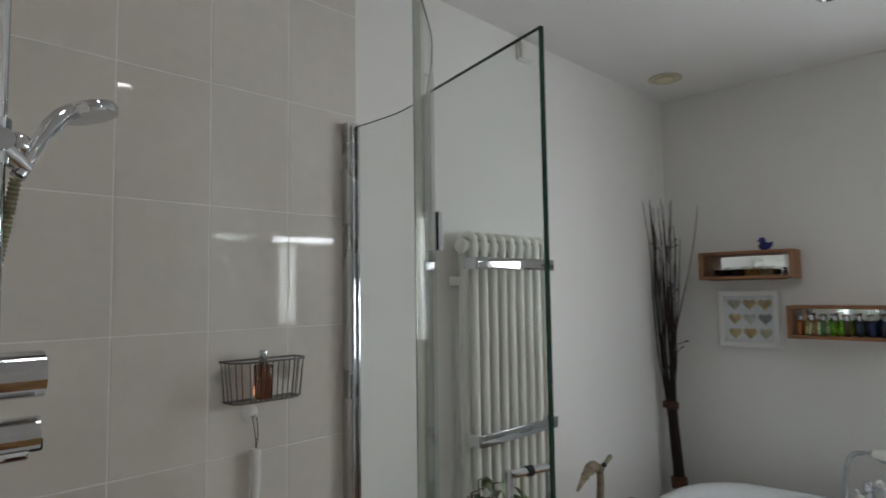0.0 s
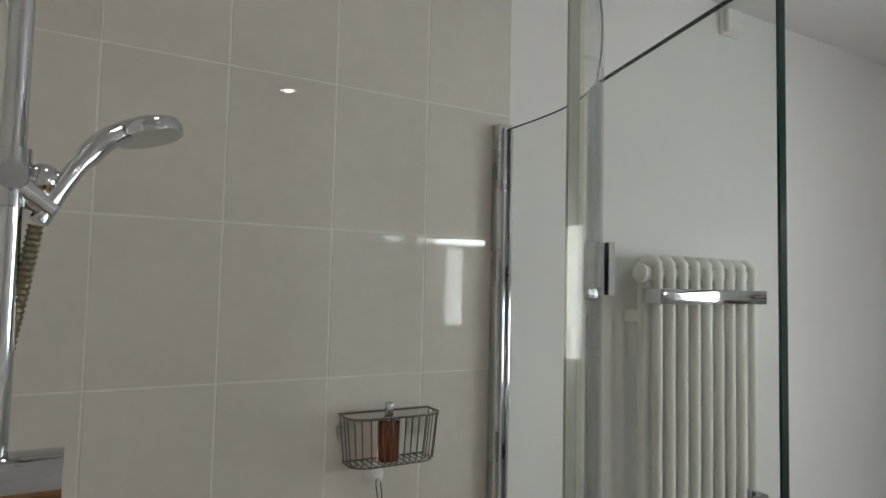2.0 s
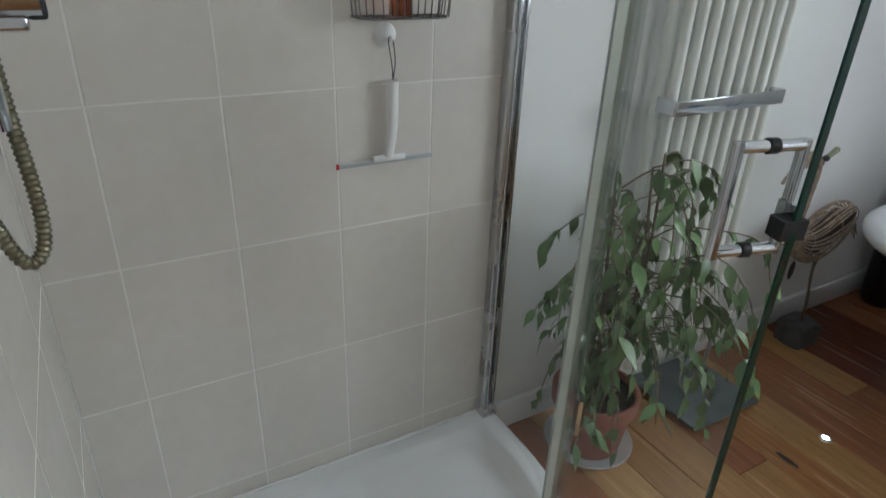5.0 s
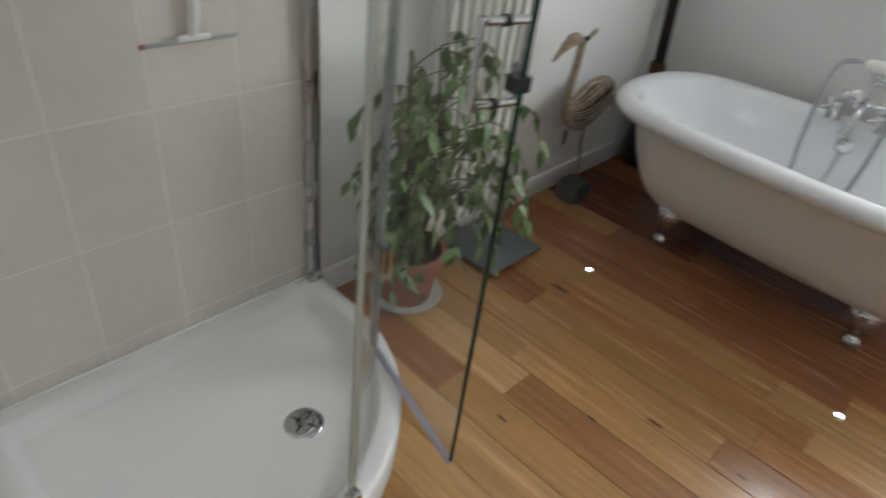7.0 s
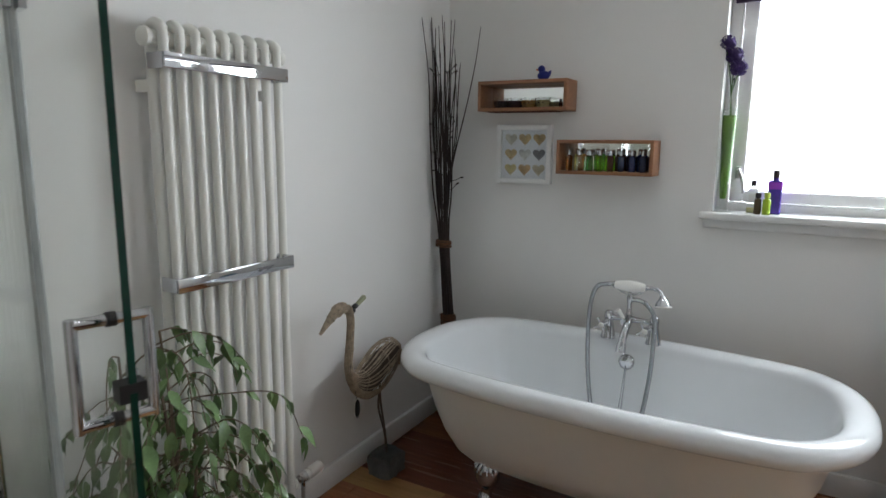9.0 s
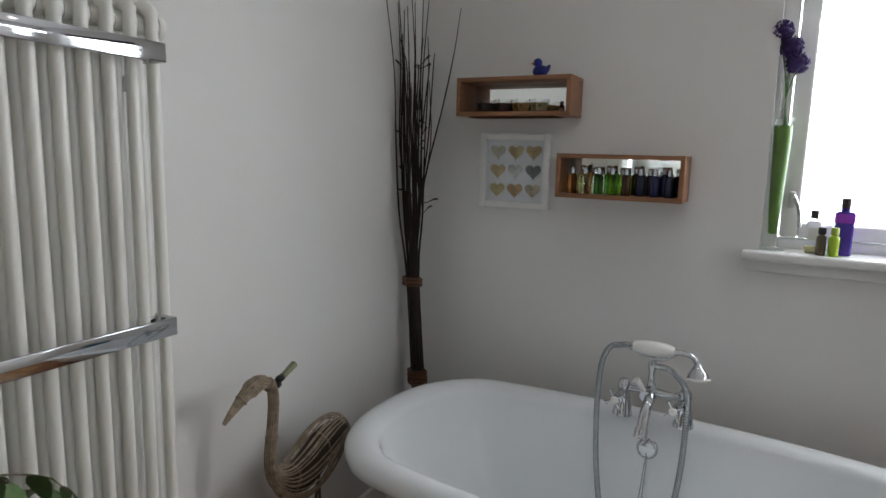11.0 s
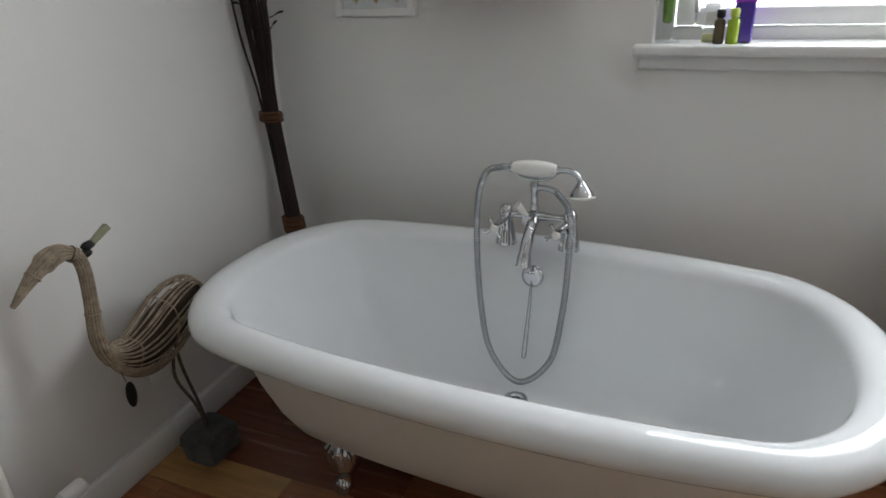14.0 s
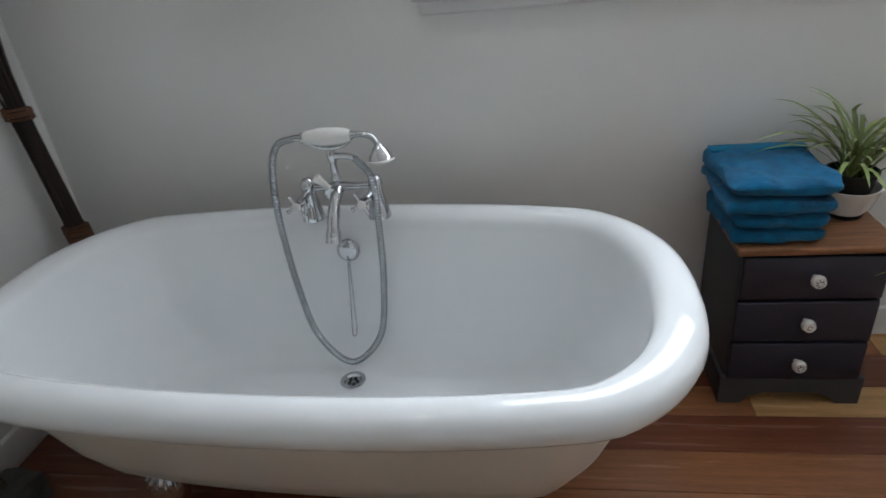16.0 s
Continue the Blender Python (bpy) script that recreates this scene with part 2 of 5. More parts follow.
def lathe(profile, at=(0, 0, 0), axis=(0, 0, 1), seg=24, bm=None, squash=(1, 1)):
    """Turns (radius, height) pairs round an axis through at."""
    own = bmesh.new()
    rings = []
    for r, h in profile:
        if r < 1e-5:
            rings.append([own.verts.new((0, 0, h))])
        else:
            rings.append([own.verts.new((r * math.cos(a) * squash[0], r * math.sin(a) * squash[1], h)) for a in (2 * math.pi * k / seg for k in range(seg))])
    for a, b in zip(rings, rings[1:]):
        for k in range(seg):
            q = [a[k % len(a)], a[(k + 1) % len(a)], b[(k + 1) % len(b)], b[k % len(b)]]
            q = list(dict.fromkeys(q))
            if len(q) > 2:
                own.faces.new(q)
    turn = Vector((0, 0, 1)).rotation_difference(Vector(axis)).to_matrix().to_4x4()
    bmesh.ops.transform(own, matrix=Matrix.Translation(at) @ turn, verts=own.verts)
    return join(own, bm)


def tube(pts, r, seg=8, bm=None, closed=False, caps=True):
    """Sweeps a ring along points; r is a number or one per point."""
    own = bm or bmesh.new()
    pts = [Vector(p) for p in pts]
    rs = r if isinstance(r, (list, tuple)) else [r] * len(pts)
    rings, up = [], None
    for i, p in enumerate(pts):
        a, b = (pts[i - 1], pts[(i + 1) % len(pts)]) if closed else (pts[max(i - 1, 0)], pts[min(i + 1, len(pts) - 1)])
        d = (b - a).normalized()
        if up is None:
            up = d.orthogonal().normalized()
        up = (up - d * up.dot(d)).normalized()
        side = d.cross(up)
        rings.append([own.verts.new(p + rs[i] * (math.cos(t) * up + math.sin(t) * side)) for t in (2 * math.pi * k / seg for k in range(seg))])
    pairs = list(zip(rings, rings[1:])) + ([(rings[-1], rings[0])] if closed else [])
    for a, b in pairs:
        for k in range(seg):
            own.faces.new((a[k], a[(k + 1) % seg], b[(k + 1) % seg], b[k]))
    if caps and not closed:
        own.faces.new(rings[0][::-1])
        own.faces.new(rings[-1])
    return own


def curve(points, n=8):
    """Catmull-Rom through the points."""
    p = [Vector(q) for q in points]
    p = [2 * p[0] - p[1], *p, 2 * p[-1] - p[-2]]
    out = []
    for i in range(1, len(p) - 2):
        for k in range(n):
            t = k / n
            a, b, c, d = p[i - 1:i + 3]
            out.append(0.5 * ((2 * b) + (c - a) * t + (2 * a - 5 * b + 4 * c - d) * t * t + (3 * b - a - 3 * c + d) * t ** 3))
    return out + [p[-2]]


def prism(outline, z0, z1, bm=None, bevel=0.0):
    """A flat outline in x, y raised from z0 to z1."""
    own = bmesh.new()
    a = [own.verts.new((x, y, z0)) for x, y in outline]
    b = [own.verts.new((x, y, z1)) for x, y in outline]
    own.faces.new(a[::-1])
    top = own.faces.new(b)
    for i in range(len(a)):
        own.faces.new((a[i], a[(i + 1) % len(a)], b[(i + 1) % len(b)], b[i]))
    if bevel:
        bmesh.ops.bevel(own, geom=list(top.edges), offset=bevel, segments=3, affect="EDGES", profile=0.5)
    return join(own, bm)


def ball(at, r, seg=14, bm=None, scale=(1, 1, 1)):
    own = bmesh.new()
    bmesh.ops.create_uvsphere(own, u_segments=seg, v_segments=max(6, seg * 2 // 3), radius=r)
    bmesh.ops.scale(own, vec=scale, verts=own.verts)
    bmesh.ops.translate(own, vec=at, verts=own.verts)
    return join(own, bm)


# ---- structure ----
def build_room():
    t = 0.12
    structure("wall_west", box((-t, SOUTH - t, 0), (0, 0.28, CEIL)), PLASTER, "off-white painted plaster wall behind radiator and shower")
    bm = box((0, 0, 0), (WIN[0], 0.28, CEIL))
    box((WIN[1], 0, 0), (EAST, 0.28, CEIL), bm=bm)
    box((WIN[0], 0, 0), (WIN[1], 0.28, WIN[2] - 0.03), bm=bm)
    box((WIN[0], 0, WIN[3]), (WIN[1], 0.28, CEIL), bm=bm)
    structure("wall_north", bm, PLASTER, "off-white painted plaster wall with a window opening")
    structure("wall_east", box((EAST, SOUTH - t, 0), (EAST + t, 0.28, CEIL)), PLASTER, "off-white painted plaster wall")
    structure("wall_south", box((0, SOUTH - t, 0), (EAST, SOUTH, CEIL)), PLASTER, "off-white painted plaster wall")
    structure("wall_shower_end", box((0.0, SOUTH, 0), (0.80, SHOWER_END - 0.008, CEIL)), PLASTER, "tiled partition wall at the end of the shower")
    bm = box((-t, SOUTH - t, CEIL), (EAST + t, 0.28, CEIL + 0.1))
    structure("ceiling", bm, CEILING, "plain white painted ceiling")
    structure("floor", box((-t, SOUTH - t, -0.12), (EAST + t, 0.28, -0.016)), mat("subfloor", (0.05, 0.03, 0.02), 0.9), "hardwood plank floor in mixed brown tones")
    structure("baseboard_west", box((0, -2.033, 0), (0.018, 0, 0.095), 0.004), WOODWHITE, "white painted skirting board", True)
    structure("baseboard_north", box((0.018, -0.018, 0), (EAST, 0, 0.095), 0.004), WOODWHITE, "white painted skirting board", True)
    structure("baseboard_east", box((EAST - 0.018, SOUTH, 0), (EAST, -0.018, 0.095), 0.004), WOODWHITE, "white painted skirting board", True)


def build_window():
    x0, x1, z0, z1 = WIN
    w = thing("window_1", "white plastic framed window with bright overcast daylight behind it", "window", (x0, 0.1, z0), kind="structure")
    y0, y1 = 0.10, 0.165
    fr = box((x0, y0, z0), (x0 + 0.045, y1, z1), 0.004)
    box((x1 - 0.045, y0, z0), (x1, y1, z1), 0.004, fr)
    box((x0 + 0.045, y0, z0), (x1 - 0.045, y1, z0 + 0.035), 0.004, fr)
    box((x0 + 0.045, y0, z1 - 0.045), (x1 - 0.045, y1, z1), 0.004, fr)
    part("window_frame", fr, WOODWHITE, w)
    s0, s1, t0, t1 = x0 + 0.049, x1 - 0.049, z0 + 0.039, z1 - 0.049
    sa = box((s0, y0 - 0.012, t0), (s0 + 0.05, y1 - 0.012, t1), 0.006)
    box((s1 - 0.05, y0 - 0.012, t0), (s1, y1 - 0.012, t1), 0.006, sa)
    box((s0 + 0.05, y0 - 0.012, t0), (s1 - 0.05, y1 - 0.012, t0 + 0.045), 0.006, sa)
    box((s0 + 0.05, y0 - 0.012, t1 - 0.05), (s1 - 0.05, y1 - 0.012, t1), 0.006, sa)
    sash = part("sash", sa, WOODWHITE, w, "white opening sash")
    pane = part("pane", box((s0 + 0.048, 0.124, t0 + 0.043), (s1 - 0.048, 0.130, t1 - 0.048)), WINPANE, w, smooth=False)
    pane.visible_shadow = False
    h = box((s0 + 0.016, y0 - 0.022, 1.20), (s0 + 0.036, y0 - 0.012, 1.25), 0.003)
    tube(curve([(s0 + 0.026, y0 - 0.022, 1.235), (s0 + 0.03, y0 - 0.045, 1.237), (s0 + 0.045, y0 - 0.05, 1.20), (s0 + 0.052, y0 - 0.05, 1.145)], 5), 0.006, 8, h)
    part("handle", h, SATIN, sash, "grey metal window handle")
    lock = box((x0 + 0.012, y0 - 0.006, 1.47), (x0 + 0.034, y0, 1.60), 0.002)
    box((x0 + 0.016, y0 - 0.012, 1.50), (x0 + 0.030, y0 - 0.006, 1.545), 0.002, lock)
    part("keep", lock, SATIN, w, "metal lock keep")
    sill = box((x0 - 0.045, -0.05, z0 - 0.026), (x1 + 0.045, 0.0, z0 + 0.002), 0.007)
    box((x0 + 0.001, 0.0, z0 - 0.026), (x1 - 0.001, 0.1, z0 + 0.002), 0.0, sill)
    part("window_sill", sill, WOODWHITE, w, "white gloss painted sill")
    part("apron", box((x0 - 0.03, -0.018, z0 - 0.062), (x1 + 0.03, 0.0, z0 - 0.026), 0.005), WOODWHITE, w)
    bl = thing("roller_blind", "dark purple roller blind drawn up at the window head", "blind", (x0 + 0.02, 0.05, 1.878))
    part("fabric", box((x0 + 0.02, 0.052, 1.888), (x1 - 0.02, 0.055, z1 - 0.05)), PURPLE, bl)
    part("bottom_bar", box((x0 + 0.018, 0.046, 1.868), (x1 - 0.018, 0.061, 1.891), 0.003), PURPLE, bl)
    part("roller", lathe([(0, 0), (0.028, 0), (0.028, x1 - x0 - 0.02), (0, x1 - x0 - 0.02)], (x0 + 0.01, 0.055, z1 - 0.03), (1, 0, 0)), PURPLE, bl)
    back = bmesh.new()
    box((-3, 3.0, -1.0), (7, 3.05, 6.0), bm=back)
    structure("backdrop", back, DAYLIGHT, "bright white overcast sky beyond the window")


# ---- shower ----
CX, CY, TR = 0.20, -2.605, 0.57          # centre and radius of the tray's rounded corner


def tray_outline(inset, n=14):
    r, y0 = TR - inset, SHOWER_END + inset
    pts = [(inset if inset > 0.01 else 0.006, y0), (CX + r, y0)]
    pts += [(CX + r * math.cos(a), CY + r * math.sin(a)) for a in (math.pi / 2 * k / n for k in range(n + 1))]
    return pts + [(inset if inset > 0.01 else 0.006, CY + r)]


def build_tray():
    tray = thing("shower_tray", "white low quadrant shower tray on the floor", "shower tray", (0.35, -2.5, 0))
    bm = bmesh.new()
    loops = []
    for inset, z in ((0.0, 0.0), (0.0, 0.088), (0.006, 0.097), (0.014, 0.10), (0.052, 0.10), (0.062, 0.096), (0.075, 0.066), (0.10, 0.056)):
        loops.append([bm.verts.new((x, y, z)) for x, y in tray_outline(inset)])
    for a, b in zip(loops, loops[1:]):
        for k in range(len(a)):
            bm.faces.new((a[k], a[(k + 1) % len(a)], b[(k + 1) % len(a)], b[k]))
    bm.faces.new(loops[-1])
    bm.faces.new(loops[0][::-1])
    part("body", bm, ACRYL, tray)
    drain = lathe([(0, 0.004), (0.02, 0.006), (0.04, 0.006), (0.048, 0.003), (0.05, 0)], (0.455, -2.398, 0.056), seg=32)
    dr = part("waste_cover", drain, CHROME, tray, "round chrome waste cover")
    slots = bmesh.new()
    for k in range(4):
        a = k * math.pi / 2 + 0.4
        tube([(0.455 + 0.012 * math.cos(a), -2.398 + 0.012 * math.sin(a), 0.0625), (0.455 + 0.036 * math.cos(a), -2.398 + 0.036 * math.sin(a), 0.0617)], 0.0022, 6, slots)
    part("slot", slots, BLACK, dr, "dark drain slots")
    part("sealant", box((0.0085, SHOWER_END, 0.098), (0.016, -2.035, 0.106), 0.003), WHITEPL, tray)


def wall_tiles():
    """Cream tiles on the west wall of the shower and on its end wall."""
    ys = [-2.033] + [-2.258 - 0.2125 * k for k in range(5)]
    zs = [2.42, 2.242, 1.943, 1.644, 1.345, 1.046, 0.747, 0.448, 0.149, 0.095]
    parent = bpy.data.objects["wall_west"]
    back = part("grout", box((0.0005, SHOWER_END, 0.05), (0.0074, -2.033, 2.419)), GROUT, parent, "pale grout lines", smooth=False)
    shapes = {}

    def tile(p, size, at, across):
        key = (round(size[0], 3), round(size[1], 3), across)
        if key not in shapes:
            s = (0.006, size[0] / 2, size[1] / 2) if across == "y" else (size[0] / 2, 0.006, size[1] / 2)
            b = box([-q for q in s], s, 0.0007, seg=1)
            shapes[key] = make_mesh("tile", b, TILE, False)
        ob = new("tile", shapes[key])
        ob.location = at
        ob.parent = p

    for y1, y0 in zip(ys, ys[1:]):
        y0 = max(y0, SHOWER_END + 0.001)
        for z1, z0 in zip(zs, zs[1:]):
            if y1 - y0 > 0.02:
                tile(back, (y1 - y0 - 0.0035, z1 - z0 - 0.0035), (0.002, (y0 + y1) / 2, (z0 + z1) / 2), "y")
    end = bpy.data.objects["wall_shower_end"]
    gr = part("grout", box((0.006, SHOWER_END - 0.0075, 0.05), (0.80, SHOWER_END - 0.0006, 2.419)), GROUT, end, smooth=False)
    xs = [0.009, 0.20, 0.4455, 0.691, 0.80]
    for x0, x1 in zip(xs, xs[1:]):
        for z1, z0 in zip(zs, zs[1:]):
            tile(gr, (x1 - x0 - 0.0035, z1 - z0 - 0.0035), ((x0 + x1) / 2, SHOWER_END - 0.006, (z0 + z1) / 2), "x")


G0, G1 = 0.108, 1.90                      # bottom and top of the shower glass
HINGE, FREE = Vector((0.392, -2.120, 0)), Vector((0.805, -2.232, 0))


def ribbon(pts, z0, z1, thick, bm=None):
    """An upright sheet of some thickness along points in plan."""
    own = bm or bmesh.new()
    pts = [Vector((p[0], p[1])) for p in pts]
    rows = []
    for i, p in enumerate(pts):
        d = (pts[min(i + 1, len(pts) - 1)] - pts[max(i - 1, 0)]).normalized()
        nrm = Vector((-d.y, d.x)) * thick / 2
        rows.append([own.verts.new((q.x, q.y, z)) for q in (p + nrm, p - nrm) for z in (z0, z1)])
    for a, b in zip(rows, rows[1:]):
        own.faces.new((a[0], b[0], b[1], a[1]))
        own.faces.new((a[2], a[3], b[3], b[2]))
        own.faces.new((a[1], b[1], b[3], a[3]))
        own.faces.new((a[0], a[2], b[2], b[0]))
    own.faces.new((rows[0][0], rows[0][1], rows[0][3], rows[0][2]))
    own.faces.new((rows[-1][0], rows[-1][2], rows[-1][3], rows[-1][1]))
    return own


def build_enclosure():
    en = thing("shower_enclosure", "frameless clear glass shower enclosure with chrome wall profile, door open", "shower enclosure", (0.4, -2.3, 0.12))
    yp = -2.062
    arc = curve([(0.035, yp, 0), (0.13, yp, 0), (0.23, yp - 0.006, 0), (0.315, yp - 0.026, 0), (0.385, -2.116, 0)], 5)
    arc = [(p.x, p.y) for p in arc]
    g = part("curved_panel", ribbon(arc, G0, G1, 0.006), PANE, en, "curved fixed glass panel", smooth=True)
    g.visible_shadow = False
    top = tube([(x, y, G1 + 0.001) for x, y in arc], 0.0018, 6)
    part("panel_edge", top, EDGE, en, "dark green polished glass edge")
    prof = box((0.006, yp - 0.022, 0.10), (0.036, yp + 0.018, 1.915), 0.004)
    pr = part("wall_profile", prof, SATIN, en, "satin chrome wall profile")
    part("profile_lip", box((0.036, yp - 0.013, 0.10), (0.046, yp - 0.005, 1.905), 0.002), CHROME, pr)
    part("profile_lip", box((0.036, yp + 0.004, 0.10), (0.046, yp + 0.012, 1.905), 0.002), CHROME, pr)
    foot = box((0.008, yp - 0.026, 0.10), (0.05, yp + 0.022, 0.135), 0.003)
    part("end_cap", foot, SATIN, pr)
    # upright at the hinge
    ax, ay = arc[-1]
    up = box((ax - 0.006, ay - 0.008, G0), (ax + 0.010, ay + 0.008, G1), 0.003)
    part("hinge_seal", up, SEALGREY, en, "clear grey hinge seal strip")
    strip = ribbon([(ax - 0.03, ay + 0.012), (ax - 0.004, ay + 0.001)], G0, G1, 0.003)
    part("cover_strip", strip, SATIN, en, "thin metal strip")
    # short curved return beside the way in
    ret = [(p.x, p.y) for p in curve([(0.395, -2.121, 0), (0.512, -2.222, 0), (0.629, -2.336, 0), (0.727, -2.456, 0)], 4)]
    ex, ey = ret[-1]
    p2 = part("return_panel", ribbon(ret, G0, G1 + 0.005, 0.006), PANE, en, "short curved fixed glass panel")
    p2.visible_shadow = False
    part("panel_edge", tube([(x, y, G1 + 0.006) for x, y in ret], 0.0018, 6), EDGE, en)
    part("seal", ribbon([(ex, ey), (ex + 0.004, ey - 0.016)], G0, G1 + 0.005, 0.009), SEAL, en, "yellowed clear seal strip")
    part("front_seal", ribbon([(ex - 0.016, ey + 0.012), (ex - 0.010, ey - 0.008)], G0, G1 + 0.005, 0.003), SEALGREY, en)
    part("panel_foot", box((ex - 0.012, ey - 0.02, 0.10), (ex + 0.012, ey + 0.012, 0.13), 0.002), CHROME, en, "chrome panel clamp")
    # the open door
    d = (FREE - HINGE).normalized()
    nrm = Vector((-d.y, d.x, 0))
    a = HINGE + d * 0.012
    leaf = part("door_panel", ribbon([a, FREE - d * 0.004], G0 + 0.012, G1, 0.008), PANE, en, "open glass door panel", smooth=False)
    leaf.visible_shadow = False
    part("door_edge", ribbon([FREE - d * 0.004, FREE], G0 + 0.012, G1, 0.0085), EDGE, leaf, "dark green polished door edge", smooth=False)
    part("door_top_edge", ribbon([a, FREE], G1, G1 + 0.0015, 0.0085), EDGE, leaf, smooth=False)
    part("bottom_seal", ribbon([a, FREE - d * 0.004], G0 - 0.006, G0 + 0.012, 0.011), mat("lilac_seal", (0.45, 0.43, 0.55), 0.3), leaf, "soft plastic bottom seal")
    part("hinge_edge", ribbon([HINGE + d * 0.004, a], G0, G1, 0.010), SEALGREY, leaf, "grey hinge strip")
    for z in (1.57, 0.42):
        hb = bmesh.new()
        for s in (1, -1):
            o = a + nrm * s * 0.010
            ribbon([o - d * 0.022, o + d * 0.03], z - 0.045, z + 0.045, 0.011, hb)
        part("hinge", hb, CHROME, leaf, "chrome plate hinge", smooth=False)
    # handle: two upright bars joined through the glass
    hp = FREE - d * 0.066
    off, z0, z1 = 0.045, 0.975, 1.108
    hb = bmesh.new()
    for s in (1, -1):
        tube([hp + nrm * off * s + Vector((0, 0, z)) for z in (z0 - 0.007, z1 + 0.007)], 0.0075, 14, hb)
    for z in (z0, z1):
        tube([hp + nrm * off * s + Vector((0, 0, z)) for s in (-1, 1)], 0.0075, 14, hb)
    part("handle", hb, CHROME, leaf, "polished chrome door handle")
    for z in (z0, z1):
        part("handle_washer", tube([hp + nrm * s * 0.006 + Vector((0, 0, z)) for s in (-1, 1)], 0.0098, 14), BLACK, leaf, "black rubber washer")
    ct = FREE - d * 0.012 + Vector((0, 0, 1.03))
    cb = tube([ct + nrm * s * 0.016 for s in (-1, 1)], 0.017, 4)
    part("catch", cb, BLACK, leaf, "black plastic door catch", smooth=False)
    part("catch_plate", ribbon([FREE - d * 0.04 + nrm * 0.008, FREE - d * 0.012 + nrm * 0.008], 1.006, 1.054, 0.006), CHROME, leaf, smooth=False)


def spiral_hose(pts, r, n=7, ridge=0.10):
    """A ribbed metal hose along a curve."""
    c = curve(pts, n)
    length = [0.0]
    for a, b in zip(c, c[1:]):
        length.append(length[-1] + (b - a).length)
    steps = int(length[-1] / (r * 0.22))
    out, rs, j = [], [], 0
    for k in range(steps + 1):
        s = length[-1] * k / steps
        while j < len(length) - 2 and length[j + 1] < s:
            j += 1
        f = (s - length[j]) / max(1e-6, length[j + 1] - length[j])
        out.append(c[j].lerp(c[j + 1], f))
        rs.append(r * (1 + (ridge if k % 4 < 2 else -ridge)))
    return tube(out, rs, 8)


def build_shower():
    sx = 0.45
    sh = thing("shower_mixer", "chrome shower mixer with riser rail and ribbed hose on tiles", "shower", (sx, SHOWER_END, 1.15))
    w, wall = SHOWER_END, SHOWER_END
    part("riser_rail", tube([(sx, w + 0.055, 1.13), (sx, w + 0.055, 2.16)], 0.0115, 14), CHROME, sh)
    for z in (2.13, 1.44):
        br = tube([(sx, wall, z), (sx, w + 0.055, z)], 0.013, 12)
        tube([(sx, wall, z), (sx, wall + 0.008, z)], 0.026, 16, br)
        part("rail_bracket", br, CHROME, sh)
    vb = tube([(sx, wall, 1.335), (sx, wall + 0.006, 1.335)], 0.045, 24)
    tube([(sx, wall, 1.328), (sx, w + 0.115, 1.328)], 0.031, 24, vb)
    part("mixer_body", vb, CHROME, sh, "thick chrome control cylinder")
    lv = tube([(sx, wall, 1.250), (sx, w + 0.112, 1.250)], 0.023, 24)
    box((sx - 0.012, w + 0.02, 1.218), (sx + 0.012, w + 0.10, 1.232), 0.003, lv)
    part("lever_body", lv, CHROME, sh, "chrome lever cylinder")
    part("lever_tip", box((sx - 0.014, w + 0.10, 1.228), (sx + 0.014, w + 0.116, 1.245), 0.003), BLACK, sh)
    st = lathe([(0, 0), (0.022, 0.0), (0.024, 0.006), (0.018, 0.012), (0.0, 0.016)], (0.36, wall, 1.43), (0, 1, 0), 20)
    part("wall_disc", st, CHROME, sh, "small domed chrome disc")
    hold = ball((sx - 0.01, w + 0.080, 1.635), 0.019, 16)
    tube([(sx, w + 0.055, 1.605), (sx, w + 0.055, 1.665)], 0.017, 16, hold)
    tube([(sx - 0.028, w + 0.058, 1.635), (sx + 0.028, w + 0.058, 1.635)], 0.014, 14, hold)
    tube([(sx, w + 0.062, 1.625), (sx - 0.004, w + 0.092, 1.602)], [0.016, 0.012], 14, hold)
    part("shower_holder", hold, CHROME, sh, "chrome shower holder")
    hs = tube(curve([(sx, w + 0.080, 1.592), (sx - 0.01, w + 0.103, 1.640), (sx - 0.03, w + 0.132, 1.685), (sx - 0.045, w + 0.155, 1.705)], 5), [0.010] * 8 + [0.013] * 8, 14)
    rose = lathe([(0, 0.010), (0.024, 0.010), (0.038, 0.005), (0.041, -0.003), (0.039, -0.012), (0.0, -0.014)], (sx - 0.06, w + 0.180, 1.715), (-0.1, -0.26, 0.97), 28)
    hand_shower = part("hand_shower", hs, CHROME, sh, "chrome hand shower")
    part("rose", rose, CHROME, hand_shower, "round shower head")
    hose = spiral_hose([(sx, w + 0.078, 1.588), (sx - 0.004, w + 0.070, 1.53), (sx - 0.01, w + 0.055, 1.42), (sx - 0.02, w + 0.060, 1.30), (sx - 0.02, w + 0.062, 1.17),
                        (sx - 0.01, w + 0.068, 1.05), (sx - 0.005, w + 0.062, 1.0), (sx, w + 0.045, 0.99), (sx, w + 0.030, 1.03), (sx, w + 0.022, 1.10), (sx, w + 0.02, 1.225)], 0.0072)
    part("hose", hose, BRASSHOSE, sh, "ribbed metal hose")


